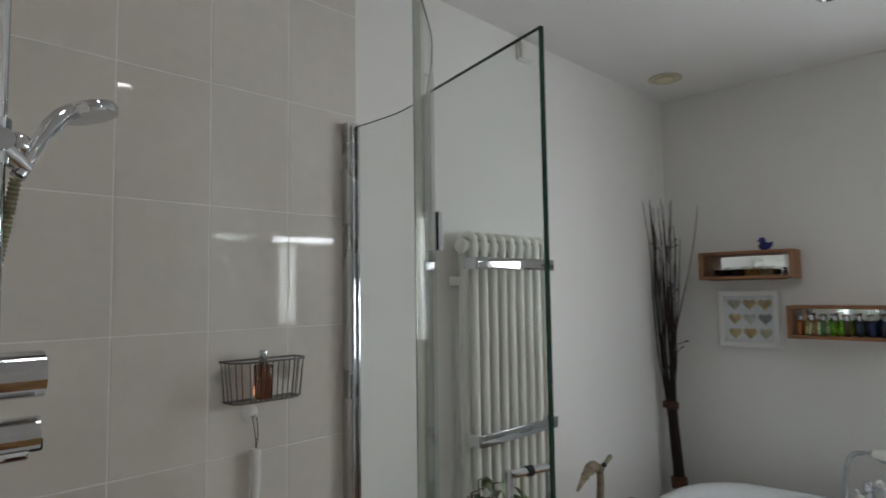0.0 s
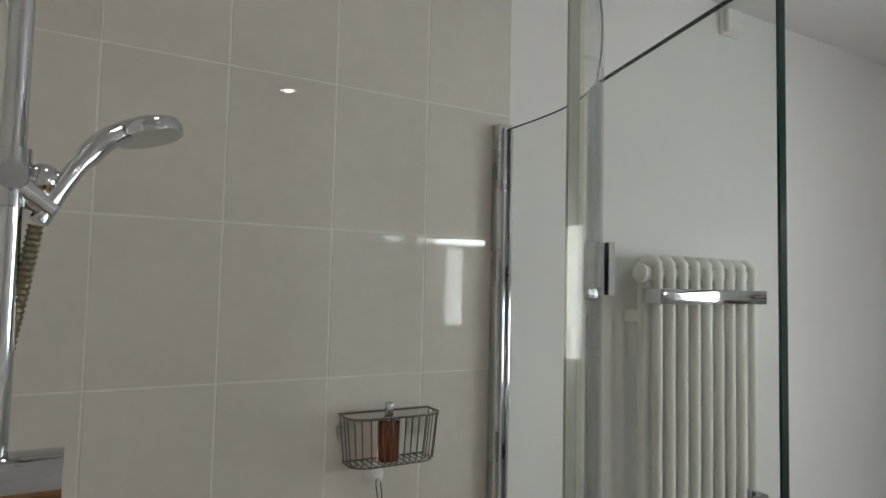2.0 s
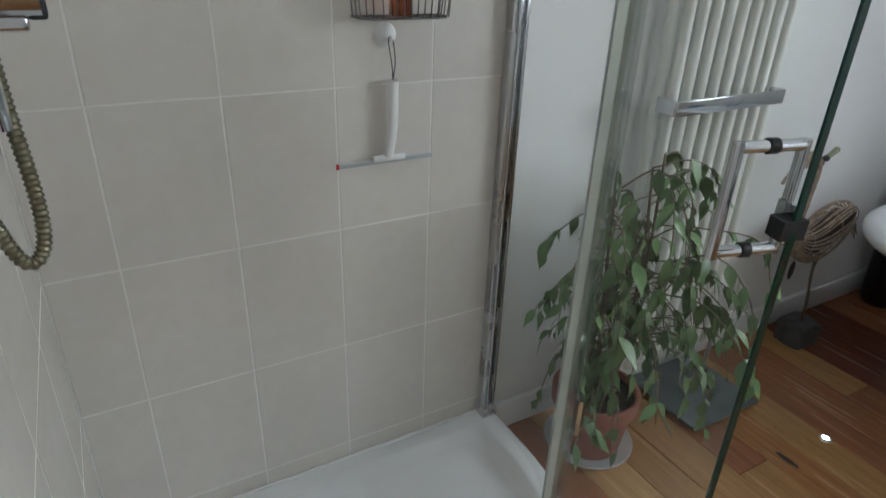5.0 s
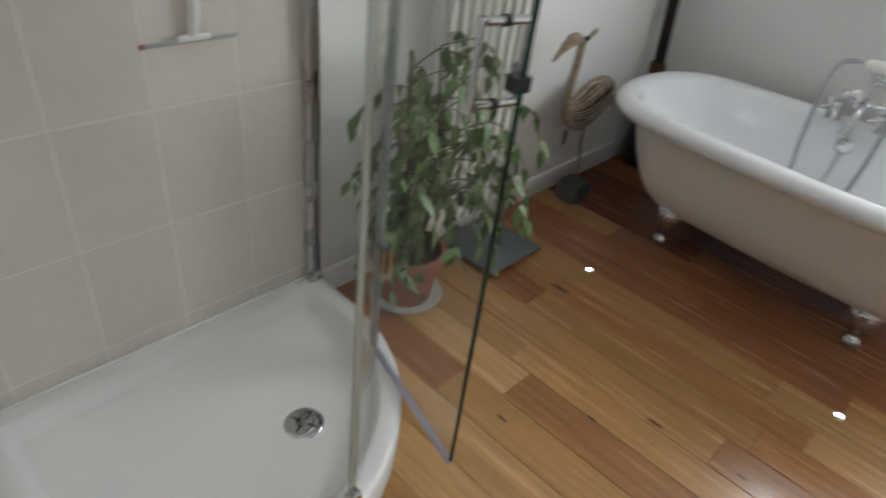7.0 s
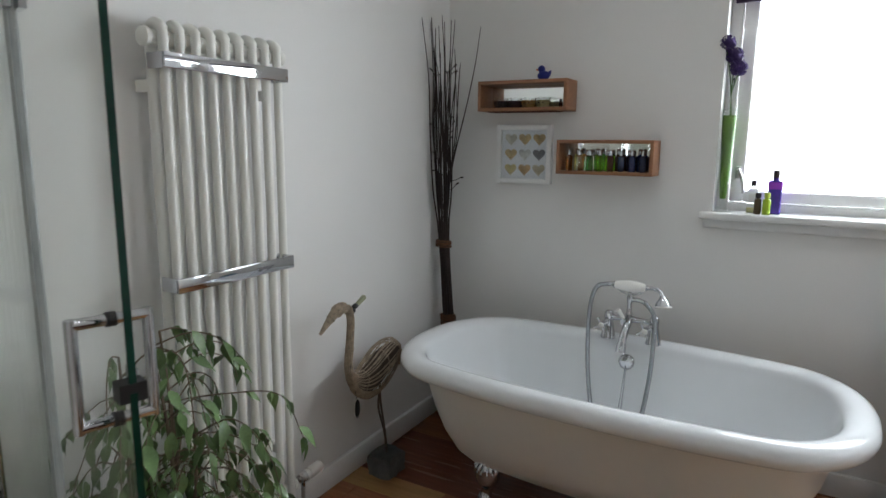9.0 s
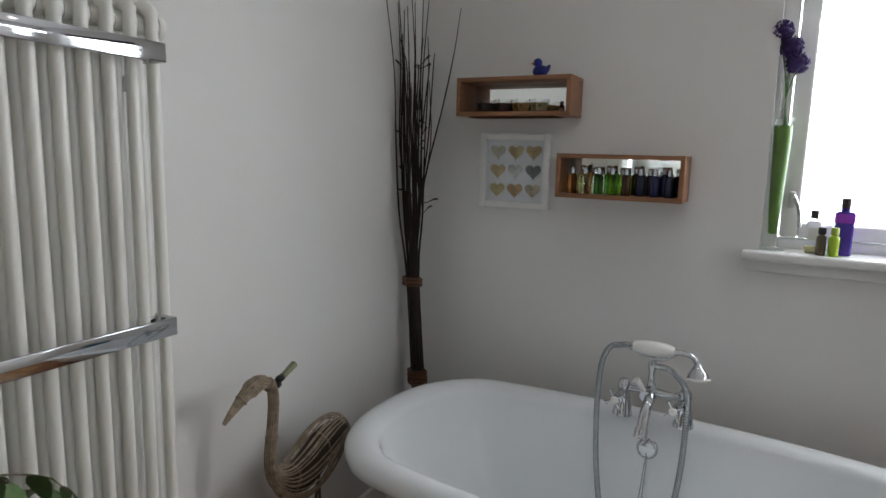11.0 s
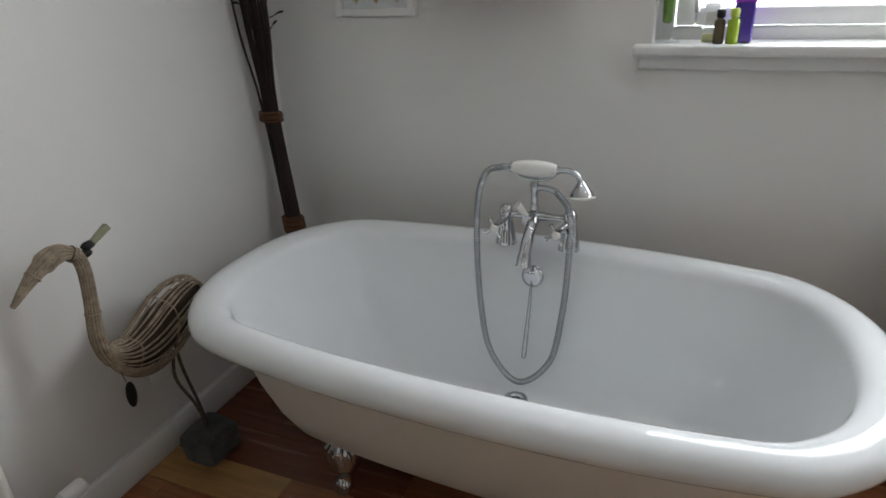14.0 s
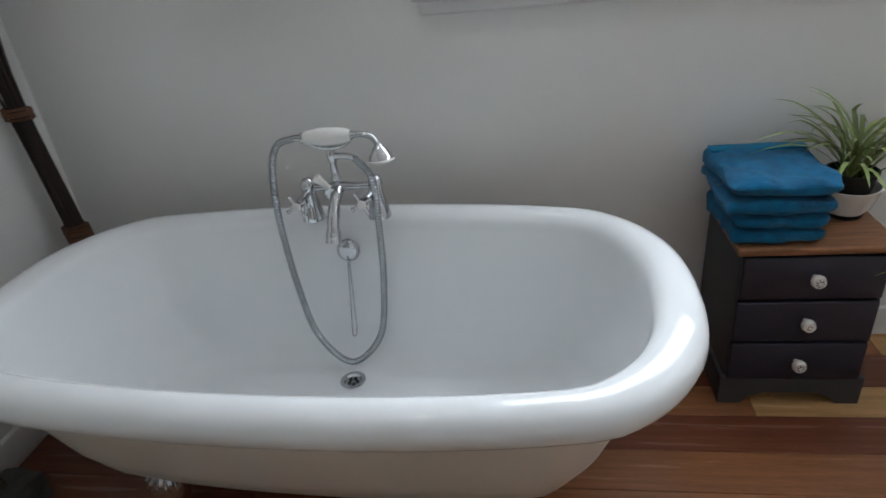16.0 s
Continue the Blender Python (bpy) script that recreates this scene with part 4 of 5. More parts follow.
def build_shelves():
    box_shelf(0.222, 0.630, 1.470, 1.599, "cherry wood box shelf with mirror back holding candles")
    box_shelf(0.595, 0.991, 1.207, 1.349, "cherry wood box shelf with mirror back holding bottles")
    tr = thing("candle_tray", "dark brown tray under glass candles on the shelf", "tray", (0.41, -0.07, 1.466))
    part("tray_base", box((0.262, -0.112, 1.466), (0.575, -0.035, 1.482), 0.002), MAHOG, tr)
    part("tray_rim", box((0.262, -0.115, 1.466), (0.575, -0.1125, 1.487), 0.001), MAHOG, tr)
    cols = ((0.055, 0.035, 0.03), (0.07, 0.02, 0.018), (0.50, 0.26, 0.06), (0.62, 0.52, 0.26))
    words = ("dark brown", "deep red", "honey yellow", "pale cream")
    for k, (c, w) in enumerate(zip(cols, words)):
        x = 0.305 + 0.066 * k
        cd = thing("candle", w + " candle in a square glass on the tray", "candle", (x, -0.072, 1.482), "candles on the shelf")
        r0, r1 = 0.020, 0.0255
        part("wax", lathe([(0, 0.004), (r0 * 1.305, 0.004), (r1 * 1.285, 0.034), (0, 0.035)], (x, -0.072, 1.482), seg=4), mat(w.replace(" ", "_") + "_wax", c, 0.55, vary=0.08), cd, smooth=False)
        g = lathe([(0, 0), (r0 * 1.42, 0), (r1 * 1.42, 0.046), (r1 * 1.345, 0.046), (r0 * 1.345, 0.0035), (0, 0.0035)], (x, -0.072, 1.482), seg=4)
        part("glass", g, CLEAR, cd, smooth=False)
        if k > 1:
            part("label_print", box((x - 0.013, -0.0965, 1.503), (x + 0.013, -0.0955, 1.508)), INK, cd, smooth=False)
    for ob in [o for o in scene.objects if o.name.startswith("candle") and o.type == "EMPTY" and o.name != "candle_tray"]:
        ob.rotation_euler = (0, 0, 0)
    bottle("perfume_bottle", (0.578, -0.055, 1.466), 0.009, 0.055, AMBER, BLACK, "small amber bottle on the shelf beside candles")
    tints = [((0.75, 0.35, 0.15), "amber"), ((0.80, 0.70, 0.35), "pale yellow"), ((0.88, 0.86, 0.72), "clear"), ((0.85, 0.88, 0.80), "clear"), ((0.30, 0.65, 0.28), "green"),
             ((0.35, 0.62, 0.25), "green"), ((0.45, 0.75, 0.12), "lime green"), ((0.50, 0.80, 0.15), "lime green"), ((0.06, 0.03, 0.02), "dark brown"), ((0.07, 0.04, 0.03), "dark brown"),
             ((0.02, 0.03, 0.06), "dark navy"), ((0.03, 0.03, 0.06), "dark navy"), ((0.02, 0.03, 0.10), "dark navy"), ((0.02, 0.04, 0.13), "dark blue"), ((0.02, 0.03, 0.07), "dark navy"), ((0.03, 0.03, 0.05), "dark navy")]
    for k, (c, w) in enumerate(tints):
        front = k % 2 == 0
        m = glass(w.replace(" ", "_") + "_bottle_glass", c, 0.02) if k < 8 else mat(w.replace(" ", "_") + "_bottle", c, 0.12, vary=0.1, bump=0, coat=0.4)
        x = 0.640 + 0.0218 * k
        bottle("toiletry_bottle", (x, -0.098 if front else -0.055, 1.221), 0.0145, 0.086 if k % 4 != 1 else 0.092, m, CHROME, w + " toiletry bottle with silver cap on the shelf", "bottles on the shelf",
               cap_r=0.55, cap_h=0.24)
    dk = Vector((0.503, -0.075, 1.599))
    bm = ball(dk + Vector((0, 0, 0.020)), 0.022, 18, None, (1.235, 0.85, 0.92))
    ball(dk + Vector((-0.010, 0, 0.047)), 0.0155, 16, bm)
    tube([dk + Vector((0.020, 0, 0.024)), dk + Vector((0.030, 0, 0.034)), dk + Vector((0.033, 0, 0.040))], [0.012, 0.006, 0.002], 10, bm)
    duck = thing("rubber_duck", "dark blue rubber duck on the wooden shelf", "toy duck", dk)
    part("body", bm, DUCKBLUE, duck)
    part("beak", ball(dk + Vector((-0.026, -0.002, 0.045)), 0.006, 10, None, (1.285, 1, 0.6)), ORANGE, duck, "orange beak")


def heart(cx, cz, s, y):
    bm = bmesh.new()
    ring = []
    for k in range(28):
        t = 2 * math.pi * k / 28
        x = 16 * math.sin(t) ** 3 / 17
        z = (13 * math.cos(t) - 5 * math.cos(2 * t) - 2 * math.cos(3 * t) - math.cos(4 * t)) / 17
        ring.append((cx + x * s, cz + z * s))
    a = [bm.verts.new((x, y, z)) for x, z in ring]
    c = bm.verts.new((cx, y - 0.006, cz))
    d = [bm.verts.new((x, y + 0.003, z)) for x, z in ring]
    for k in range(28):
        bm.faces.new((a[k], a[(k + 1) % 28], c))
        bm.faces.new((a[k], d[k], d[(k + 1) % 28], a[(k + 1) % 28]))
    bm.faces.new(d)
    return bm


def build_picture():
    x0, x1, z0, z1 = 0.270, 0.534, 1.152, 1.414
    pc = thing("framed_picture", "white box frame with nine gold and silver paper hearts", "picture", (x0, 0, z0))
    f, d = 0.022, -0.032
    fr = box((x0, d, z0), (x0 + f, -0.001, z1), 0.002)
    box((x1 - f, d, z0), (x1, -0.001, z1), 0.002, fr)
    box((x0 + f, d, z0), (x1 - f, -0.001, z0 + f), 0.002, fr)
    box((x0 + f, d, z1 - f), (x1 - f, -0.001, z1), 0.002, fr)
    part("frame", fr, WOODWHITE, pc)
    part("backing", box((x0 + f, -0.010, z0 + f), (x1 - f, -0.002, z1 - f)), PAPER, pc, "pale grey mount", smooth=False)
    cols = ((0.66, 0.63, 0.52), (0.74, 0.54, 0.26), (0.66, 0.47, 0.22), (0.76, 0.57, 0.29), (0.72, 0.72, 0.68), (0.27, 0.27, 0.30), (0.72, 0.61, 0.27), (0.67, 0.43, 0.19), (0.78, 0.68, 0.48))
    for k, c in enumerate(cols):
        cx, cz = x0 + 0.065 + 0.068 * (k % 3), z1 - 0.062 - 0.068 * (k // 3)
        m = mat("paper_heart", c, 0.5, vary=0.25, scale=30, fine=200, bump=0.5)
        h = part("paper_heart", heart(cx, cz, 0.031, -0.013), m, pc, smooth=False)
        if k not in (0, 4):
            ln = bmesh.new()
            for q in range(4):
                w = 0.018 - 0.004 * abs(q - 1)
                box((cx - w, -0.0192, cz + 0.010 - 0.009 * q), (cx + w * 0.8, -0.0184, cz + 0.0115 - 0.009 * q), bm=ln)
            part("writing", ln, mat("sepia_ink", (0.10, 0.06, 0.03), 0.7), h, "handwritten lines", smooth=False)
    gl = part("glazing", box((x0 + f - 0.002, -0.029, z0 + f - 0.002), (x1 - f + 0.002, -0.027, z1 - f + 0.002)), WINPANE, pc, smooth=False)
    gl.visible_shadow = False


# ---- window sill things ----
def build_sill_things():
    z = WIN[2] + 0.002
    at = (1.236, 0.035, z)
    v = thing("glass_vase", "tall slim glass vase filled with green beads on the sill", "vase", at)
    part("glass", lathe([(0, 0), (0.036, 0), (0.034, 0.005), (0.011, 0.018), (0.010, 0.028), (0.014, 0.045), (0.019, 0.12), (0.026, 0.30), (0.0285, 0.40), (0.0265, 0.40), (0.024, 0.30), (0.017, 0.12), (0.012, 0.05), (0, 0.045)], at, seg=24), VASEGLASS, v)
    part("bead_filling", lathe([(0, 0.047), (0.0115, 0.051), (0.0165, 0.12), (0.0232, 0.30), (0.0252, 0.375), (0, 0.375)], at, seg=20), BEADS, v, "green bead filling")
    for k, (x, y, h) in enumerate(((1.207, 0.02, 1.717), (1.235, 0.03, 1.672), (1.254, 0.02, 1.624))):
        al = thing("artificial_allium", "purple artificial allium standing in the glass vase", "flower", (1.236, 0.035, z + 0.36), "alliums in the vase")
        part("stem", tube(curve([(1.236 + 0.004 * k, 0.035, z + 0.36), (1.234, 0.034, z + 0.45), ((x + 1.236) / 2, 0.03, (h + z + 0.45) / 2), (x, y, h - 0.025)], 5), 0.0022, 6), STEM, al)
        rnd = random.Random(k + 5)
        bm = ball((x, y, h), 0.024, 12)
        for q in range(170):
            u, ph = rnd.uniform(-1, 1), rnd.uniform(0, 2 * math.pi)
            o = Vector((math.sqrt(1 - u * u) * math.cos(ph), math.sqrt(1 - u * u) * math.sin(ph), u))
            c = Vector((x, y, h)) + o * rnd.uniform(0.029, 0.034)
            tube([Vector((x, y, h)) + o * 0.02, c], [0.001, 0.0038], 4, bm)
        part("flower_head", bm, ALLIUM, al, "round purple flower head")
    bottle("lotion_bottle", (1.343, 0.035, z), 0.019, 0.128, CLEAR, BLACK, "clear square bottle with black cap and white label on the sill", "bottles on the sill", True, 0.55, 0.19)
    part("label", box((1.33, 0.0205, z + 0.04), (1.356, 0.0212, z + 0.075)), LABEL, bpy.data.objects["lotion_bottle"], "white paper label", smooth=False)
    part("lotion", box((1.327, 0.024, z + 0.003), (1.359, 0.046, z + 0.022), 0.002), mat("yellow_lotion", (0.75, 0.72, 0.35), 0.3), bpy.data.objects["lotion_bottle"], "yellow remains")
    bottle("brown_bottle", (1.364, -0.005, z), 0.013, 0.082, mat("olive_glass", (0.10, 0.075, 0.04), 0.15, coat=0.3), BLACK, "small olive brown bottle with black cap on the sill", "bottles on the sill", cap_r=0.8, cap_h=0.24)
    bottle("lime_bottle", (1.395, -0.012, z), 0.0145, 0.084, mat("lime_plastic", (0.36, 0.52, 0.03), 0.25, coat=0.3), mat("lime_cap", (0.42, 0.52, 0.06), 0.4), "small lime green bottle on the sill", "bottles on the sill", cap_r=0.75, cap_h=0.24)
    b = bottle("purple_bottle", (1.418, 0.030, z), 0.024, 0.168, mat("violet_plastic", (0.10, 0.03, 0.40), 0.2, coat=0.3, colour2=(0.03, 0.03, 0.22)), mat("brown_cap", (0.05, 0.025, 0.03), 0.4), "tall violet bottle with brown cap on the sill", "bottles on the sill", True, 0.5, 0.17)
    part("shoulder_band", box((1.3925, 0.0125, z + 0.093), (1.4435, 0.0475, z + 0.126), 0.005), mat("bright_purple", (0.30, 0.05, 0.55), 0.25), b, "bright purple shoulder")


# ---- bird, twigs, plants ----
def build_bird():
    """One mesh: wicker wading bird on two wire legs in a stone."""
    X = 0.145
    bm = bmesh.new()
    rnd = random.Random(3)
    stations = [(-1.012, 0.512, 0.022), (-0.985, 0.468, 0.040), (-0.945, 0.448, 0.058), (-0.895, 0.452, 0.078), (-0.84, 0.472, 0.088), (-0.785, 0.492, 0.082), (-0.735, 0.505, 0.062), (-0.70, 0.498, 0.036), (-0.675, 0.478, 0.012)]
    n = 44
    for k in range(n):                                        # body strands
        a = 2 * math.pi * k / n + rnd.uniform(-0.05, 0.05)
        tw = rnd.uniform(-0.25, 0.25)
        pts = []
        for i, (y, z, r) in enumerate(stations):
            t = a + tw * i / 8
            pts.append((X + 0.62 * r * math.cos(t), y, z + r * math.sin(t)))
        tube(curve(pts, 3), rnd.choice((0.0020, 0.0024, 0.0028)), 5, bm)
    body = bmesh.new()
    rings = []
    for y, z, r in stations:                                  # inner shell, its dark colour painting the shade between strands
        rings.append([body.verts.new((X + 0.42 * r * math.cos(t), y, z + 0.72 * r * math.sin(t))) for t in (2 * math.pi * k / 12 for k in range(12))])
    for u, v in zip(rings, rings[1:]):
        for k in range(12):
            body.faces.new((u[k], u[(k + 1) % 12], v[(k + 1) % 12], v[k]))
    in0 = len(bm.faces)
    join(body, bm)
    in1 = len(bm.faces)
    for y, z, r in stations[2:7:2]:                           # bindings
        tube([(X + 0.64 * r * math.cos(t), y + 0.012 * math.sin(3 * t), z + 1.03 * r * math.sin(t)) for t in (2 * math.pi * k / 20 for k in range(20))], 0.0016, 4, bm, closed=True)
    spine = curve([(X, -0.955, 0.452), (X, -0.995, 0.475), (X, -1.012, 0.54), (X, -1.003, 0.62), (X, -0.996, 0.70), (X, -1.008, 0.742), (X, -1.045, 0.760), (X, -1.085, 0.748), (X, -1.125, 0.722), (X, -1.160, 0.695)], 4)
    m = len(spine)
    rad = [0.030 - 0.010 * min(1, i / (m * 0.35)) if i < m * 0.6 else 0.021 + 0.007 * math.sin((i / m - 0.6) / 0.15 * 1.57) if i < m * 0.75 else max(0.003, 0.028 * (1 - (i / m - 0.75) / 0.27)) for i in range(m)]
    rad = [r * (0.66 if i < m * 0.62 else 0.78 if i < m * 0.75 else 0.60) for i, r in enumerate(rad)]
    tube(spine, [r * 0.8 for r in rad], 10, bm)
    for k in range(14):
        a = 2 * math.pi * k / 14
        pts = []
        for i, p in enumerate(spine):
            d = (spine[min(i + 1, m - 1)] - spine[max(i - 1, 0)]).normalized()
            side = Vector((1, 0, 0))
            up = d.cross(side).normalized()
            q = a + 0.02 * i
            pts.append(p + rad[i] * (math.cos(q) * side * 0.85 + math.sin(q) * up))
        tube(pts, 0.0024, 5, bm)
    for i in (int(m * 0.55), int(m * 0.57), int(m * 0.59), int(m * 0.3), int(m * 0.83)):
        p, r = spine[i], rad[i] * 1.08 + 0.002
        d = (spine[i + 1] - spine[i - 1]).normalized()
        side = Vector((1, 0, 0))
        up = d.cross(side).normalized()
        tube([p + r * (math.cos(t) * side * 0.85 + math.sin(t) * up) for t in (2 * math.pi * k / 14 for k in range(14))], 0.0022, 4, bm, closed=True)
    for k in range(9):                                        # drooping tail straws
        a = rnd.uniform(-1, 1)
        tube(curve([(X + 0.014 * a, -0.690, 0.492), (X + 0.022 * a, -0.662, 0.470), (X + 0.030 * a, -0.640 + rnd.uniform(-0.012, 0.012), 0.435 - rnd.uniform(0.0, 0.03))], 3), [0.0024] * 4 + [0.0016] * 3, 5, bm)
    wick = len(bm.faces)
    # legs and stone
    tube(curve([(X + 0.012, -0.835, 0.40), (X + 0.012, -0.848, 0.32), (X + 0.005, -0.80, 0.20), (X - 0.005, -0.768, 0.085)], 4), 0.0045, 7, bm)
    tube(curve([(X - 0.012, -0.805, 0.41), (X - 0.012, -0.800, 0.32), (X - 0.008, -0.780, 0.20), (X - 0.010, -0.760, 0.085)], 4), 0.0045, 7, bm)
    legs = len(bm.faces)
    st = bmesh.new()
    bmesh.ops.create_cube(st, size=1)
    bmesh.ops.subdivide_edges(st, edges=st.edges[:], cuts=4, use_grid_fill=True)
    for v in st.verts:
        v.co = Vector((v.co.x * 0.105, v.co.y * 0.115, v.co.z * 0.088 * (1 - 0.12 * abs(v.co.x)))) + noise.noise_vector(v.co * 3.1) * 0.009
    bmesh.ops.translate(st, vec=(0.135, -0.765, 0.046), verts=st.verts)
    join(st, bm)
    stone = len(bm.faces)
    # bow and hanging feather
    for s in (-1, 1):
        ball((X + 0.006 * s, -0.978, 0.742 + 0.010 * s), 0.012, 10, bm, (0.9, 1.3, 0.8))
    tube([(X, -0.975, 0.745), (X, -0.962, 0.752)], [0.007, 0.010], 6, bm)
    tube([(X + 0.01, -0.99, 0.445), (X + 0.012, -0.985, 0.405)], 0.001, 4, bm)
    ball((X + 0.012, -0.980, 0.365), 0.036, 12, bm, (0.12, 0.42, 1.0))
    bow = len(bm.faces)
    tube([(X, -0.960, 0.752), (X, -0.915, 0.773)], [0.008, 0.010], 4, bm)      # pale tag in the bow
    bm.faces.ensure_lookup_table()
    for i, f in enumerate(bm.faces):
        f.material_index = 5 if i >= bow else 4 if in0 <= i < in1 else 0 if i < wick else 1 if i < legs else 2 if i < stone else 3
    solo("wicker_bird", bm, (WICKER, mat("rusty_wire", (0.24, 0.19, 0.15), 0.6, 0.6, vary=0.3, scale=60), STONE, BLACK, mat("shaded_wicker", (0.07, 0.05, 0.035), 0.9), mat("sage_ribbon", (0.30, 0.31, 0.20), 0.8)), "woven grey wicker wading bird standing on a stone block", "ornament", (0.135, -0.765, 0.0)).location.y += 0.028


def build_twigs():
    rnd = random.Random(11)
    def axis(z):
        return Vector((0.126 - 0.085 * min(z, 0.80), -0.138 - 0.05 * max(0.0, z - 0.8), z + 0.02))

    tw = thing("twig_bundle", "tall bundle of dark twigs bound with brown cord", "dried twigs", (0.10, -0.13, 0.02))
    for k in range(30):
        a, r = rnd.uniform(0, 6.28), rnd.uniform(0.0, 1.0) ** 0.5
        top = rnd.uniform(1.35, 1.88)
        spread = 0.05 if k > 3 else 0.10
        pts = []
        for z in (0.02, 0.45, 0.87, 1.1, 1.35, 1.6, top):
            if z > top:
                continue
            s = 0.030 if z < 0.9 else 0.030 + spread * (z - 0.87) * (0.5 + r)
            p = axis(z) + Vector((math.cos(a) * r * s, math.sin(a) * r * s * 0.8, 0)) + Vector((rnd.uniform(-1, 1), rnd.uniform(-1, 1), 0)) * (0.004 if z < 1 else 0.012)
            p.x, p.y = max(p.x, 0.012), min(p.y, -0.012)
            pts.append(p)
        pts[-1].z = top
        c = curve(pts, 4)
        part("twig", tube(c, [0.0055 - 0.0042 * i / len(c) for i in range(len(c))], 6), TWIG, tw)
    long = curve([(0.06, -0.145, 0.86), (0.10, -0.15, 1.2), (0.175, -0.15, 1.5), (0.212, -0.145, 1.68), (0.232, -0.14, 1.83)], 6)
    part("twig", tube(long, [0.004 - 0.0028 * i / len(long) for i in range(len(long))], 6), TWIG, tw)
    for k in range(16):                                       # side shoots with little bulbs
        z = rnd.uniform(1.0, 1.62)
        a = rnd.uniform(-2.4, 0.4)
        p = axis(z)
        p.x = max(p.x + 0.03 * math.cos(a), 0.03)
        q = p + Vector((max(math.cos(a), -0.25) * rnd.uniform(0.03, 0.075), math.sin(a) * 0.03, rnd.uniform(0.0, 0.03)))
        q.x = max(q.x, 0.02)
        s = tube(curve([p, (p + q) / 2 + Vector((0, 0, -0.008)), q], 4), 0.0017, 5)
        tube([q, q + (q - p).normalized() * 0.016], [0.0035, 0.003], 6, s)
        part("side_shoot", s, TWIG, tw)
    for z, h in ((0.840, 0.03), (0.47, 0.055)):
        bm = bmesh.new()
        n = int(h / 0.006)
        pts = []
        for i in range(n * 12 + 1):
            t = 2 * math.pi * i / 12
            zz = z - h / 2 + h * i / (n * 12)
            pts.append(axis(zz) + Vector((0.036 * math.cos(t), 0.034 * math.sin(t), 0.003 * math.sin(t * 0.7))))
        part("binding", tube(pts, 0.0038, 6, bm), CORD, tw, "brown cord binding")
    pot = thing("dark_pot", "dark round pot on the floor behind the bath", "pot", (0.11, -0.13, 0))
    part("body", lathe([(0, 0.005), (0.06, 0), (0.07, 0.02), (0.083, 0.32), (0.090, 0.37), (0.095, 0.38), (0.095, 0.395), (0.088, 0.395), (0.083, 0.37), (0.0, 0.36)], (0.115, -0.125, 0), seg=28), mat("dark_glaze", (0.02, 0.017, 0.016), 0.3, vary=0.2), pot)


def leaf_mesh(name, length, width, material, droop=0.25, fold=0.25):
    bm = bmesh.new()
    prof = ((0.0, 0.03), (0.12, 0.55), (0.3, 0.98), (0.5, 0.92), (0.7, 0.55), (0.87, 0.18), (1.0, 0.01))
    rows = []
    for u, w in prof:
        z = -droop * length * u * u
        rows.append([bm.verts.new((u * length, s * w * width / 2, z + (fold * w * width / 2 if s else 0))) for s in (-1, 0, 1)])
    for a, b in zip(rows, rows[1:]):
        bm.faces.new((a[0], a[1], b[1], b[0]))
        bm.faces.new((a[1], a[2], b[2], b[1]))
    me = make_mesh(name, bm, material, True, 60)
    return me


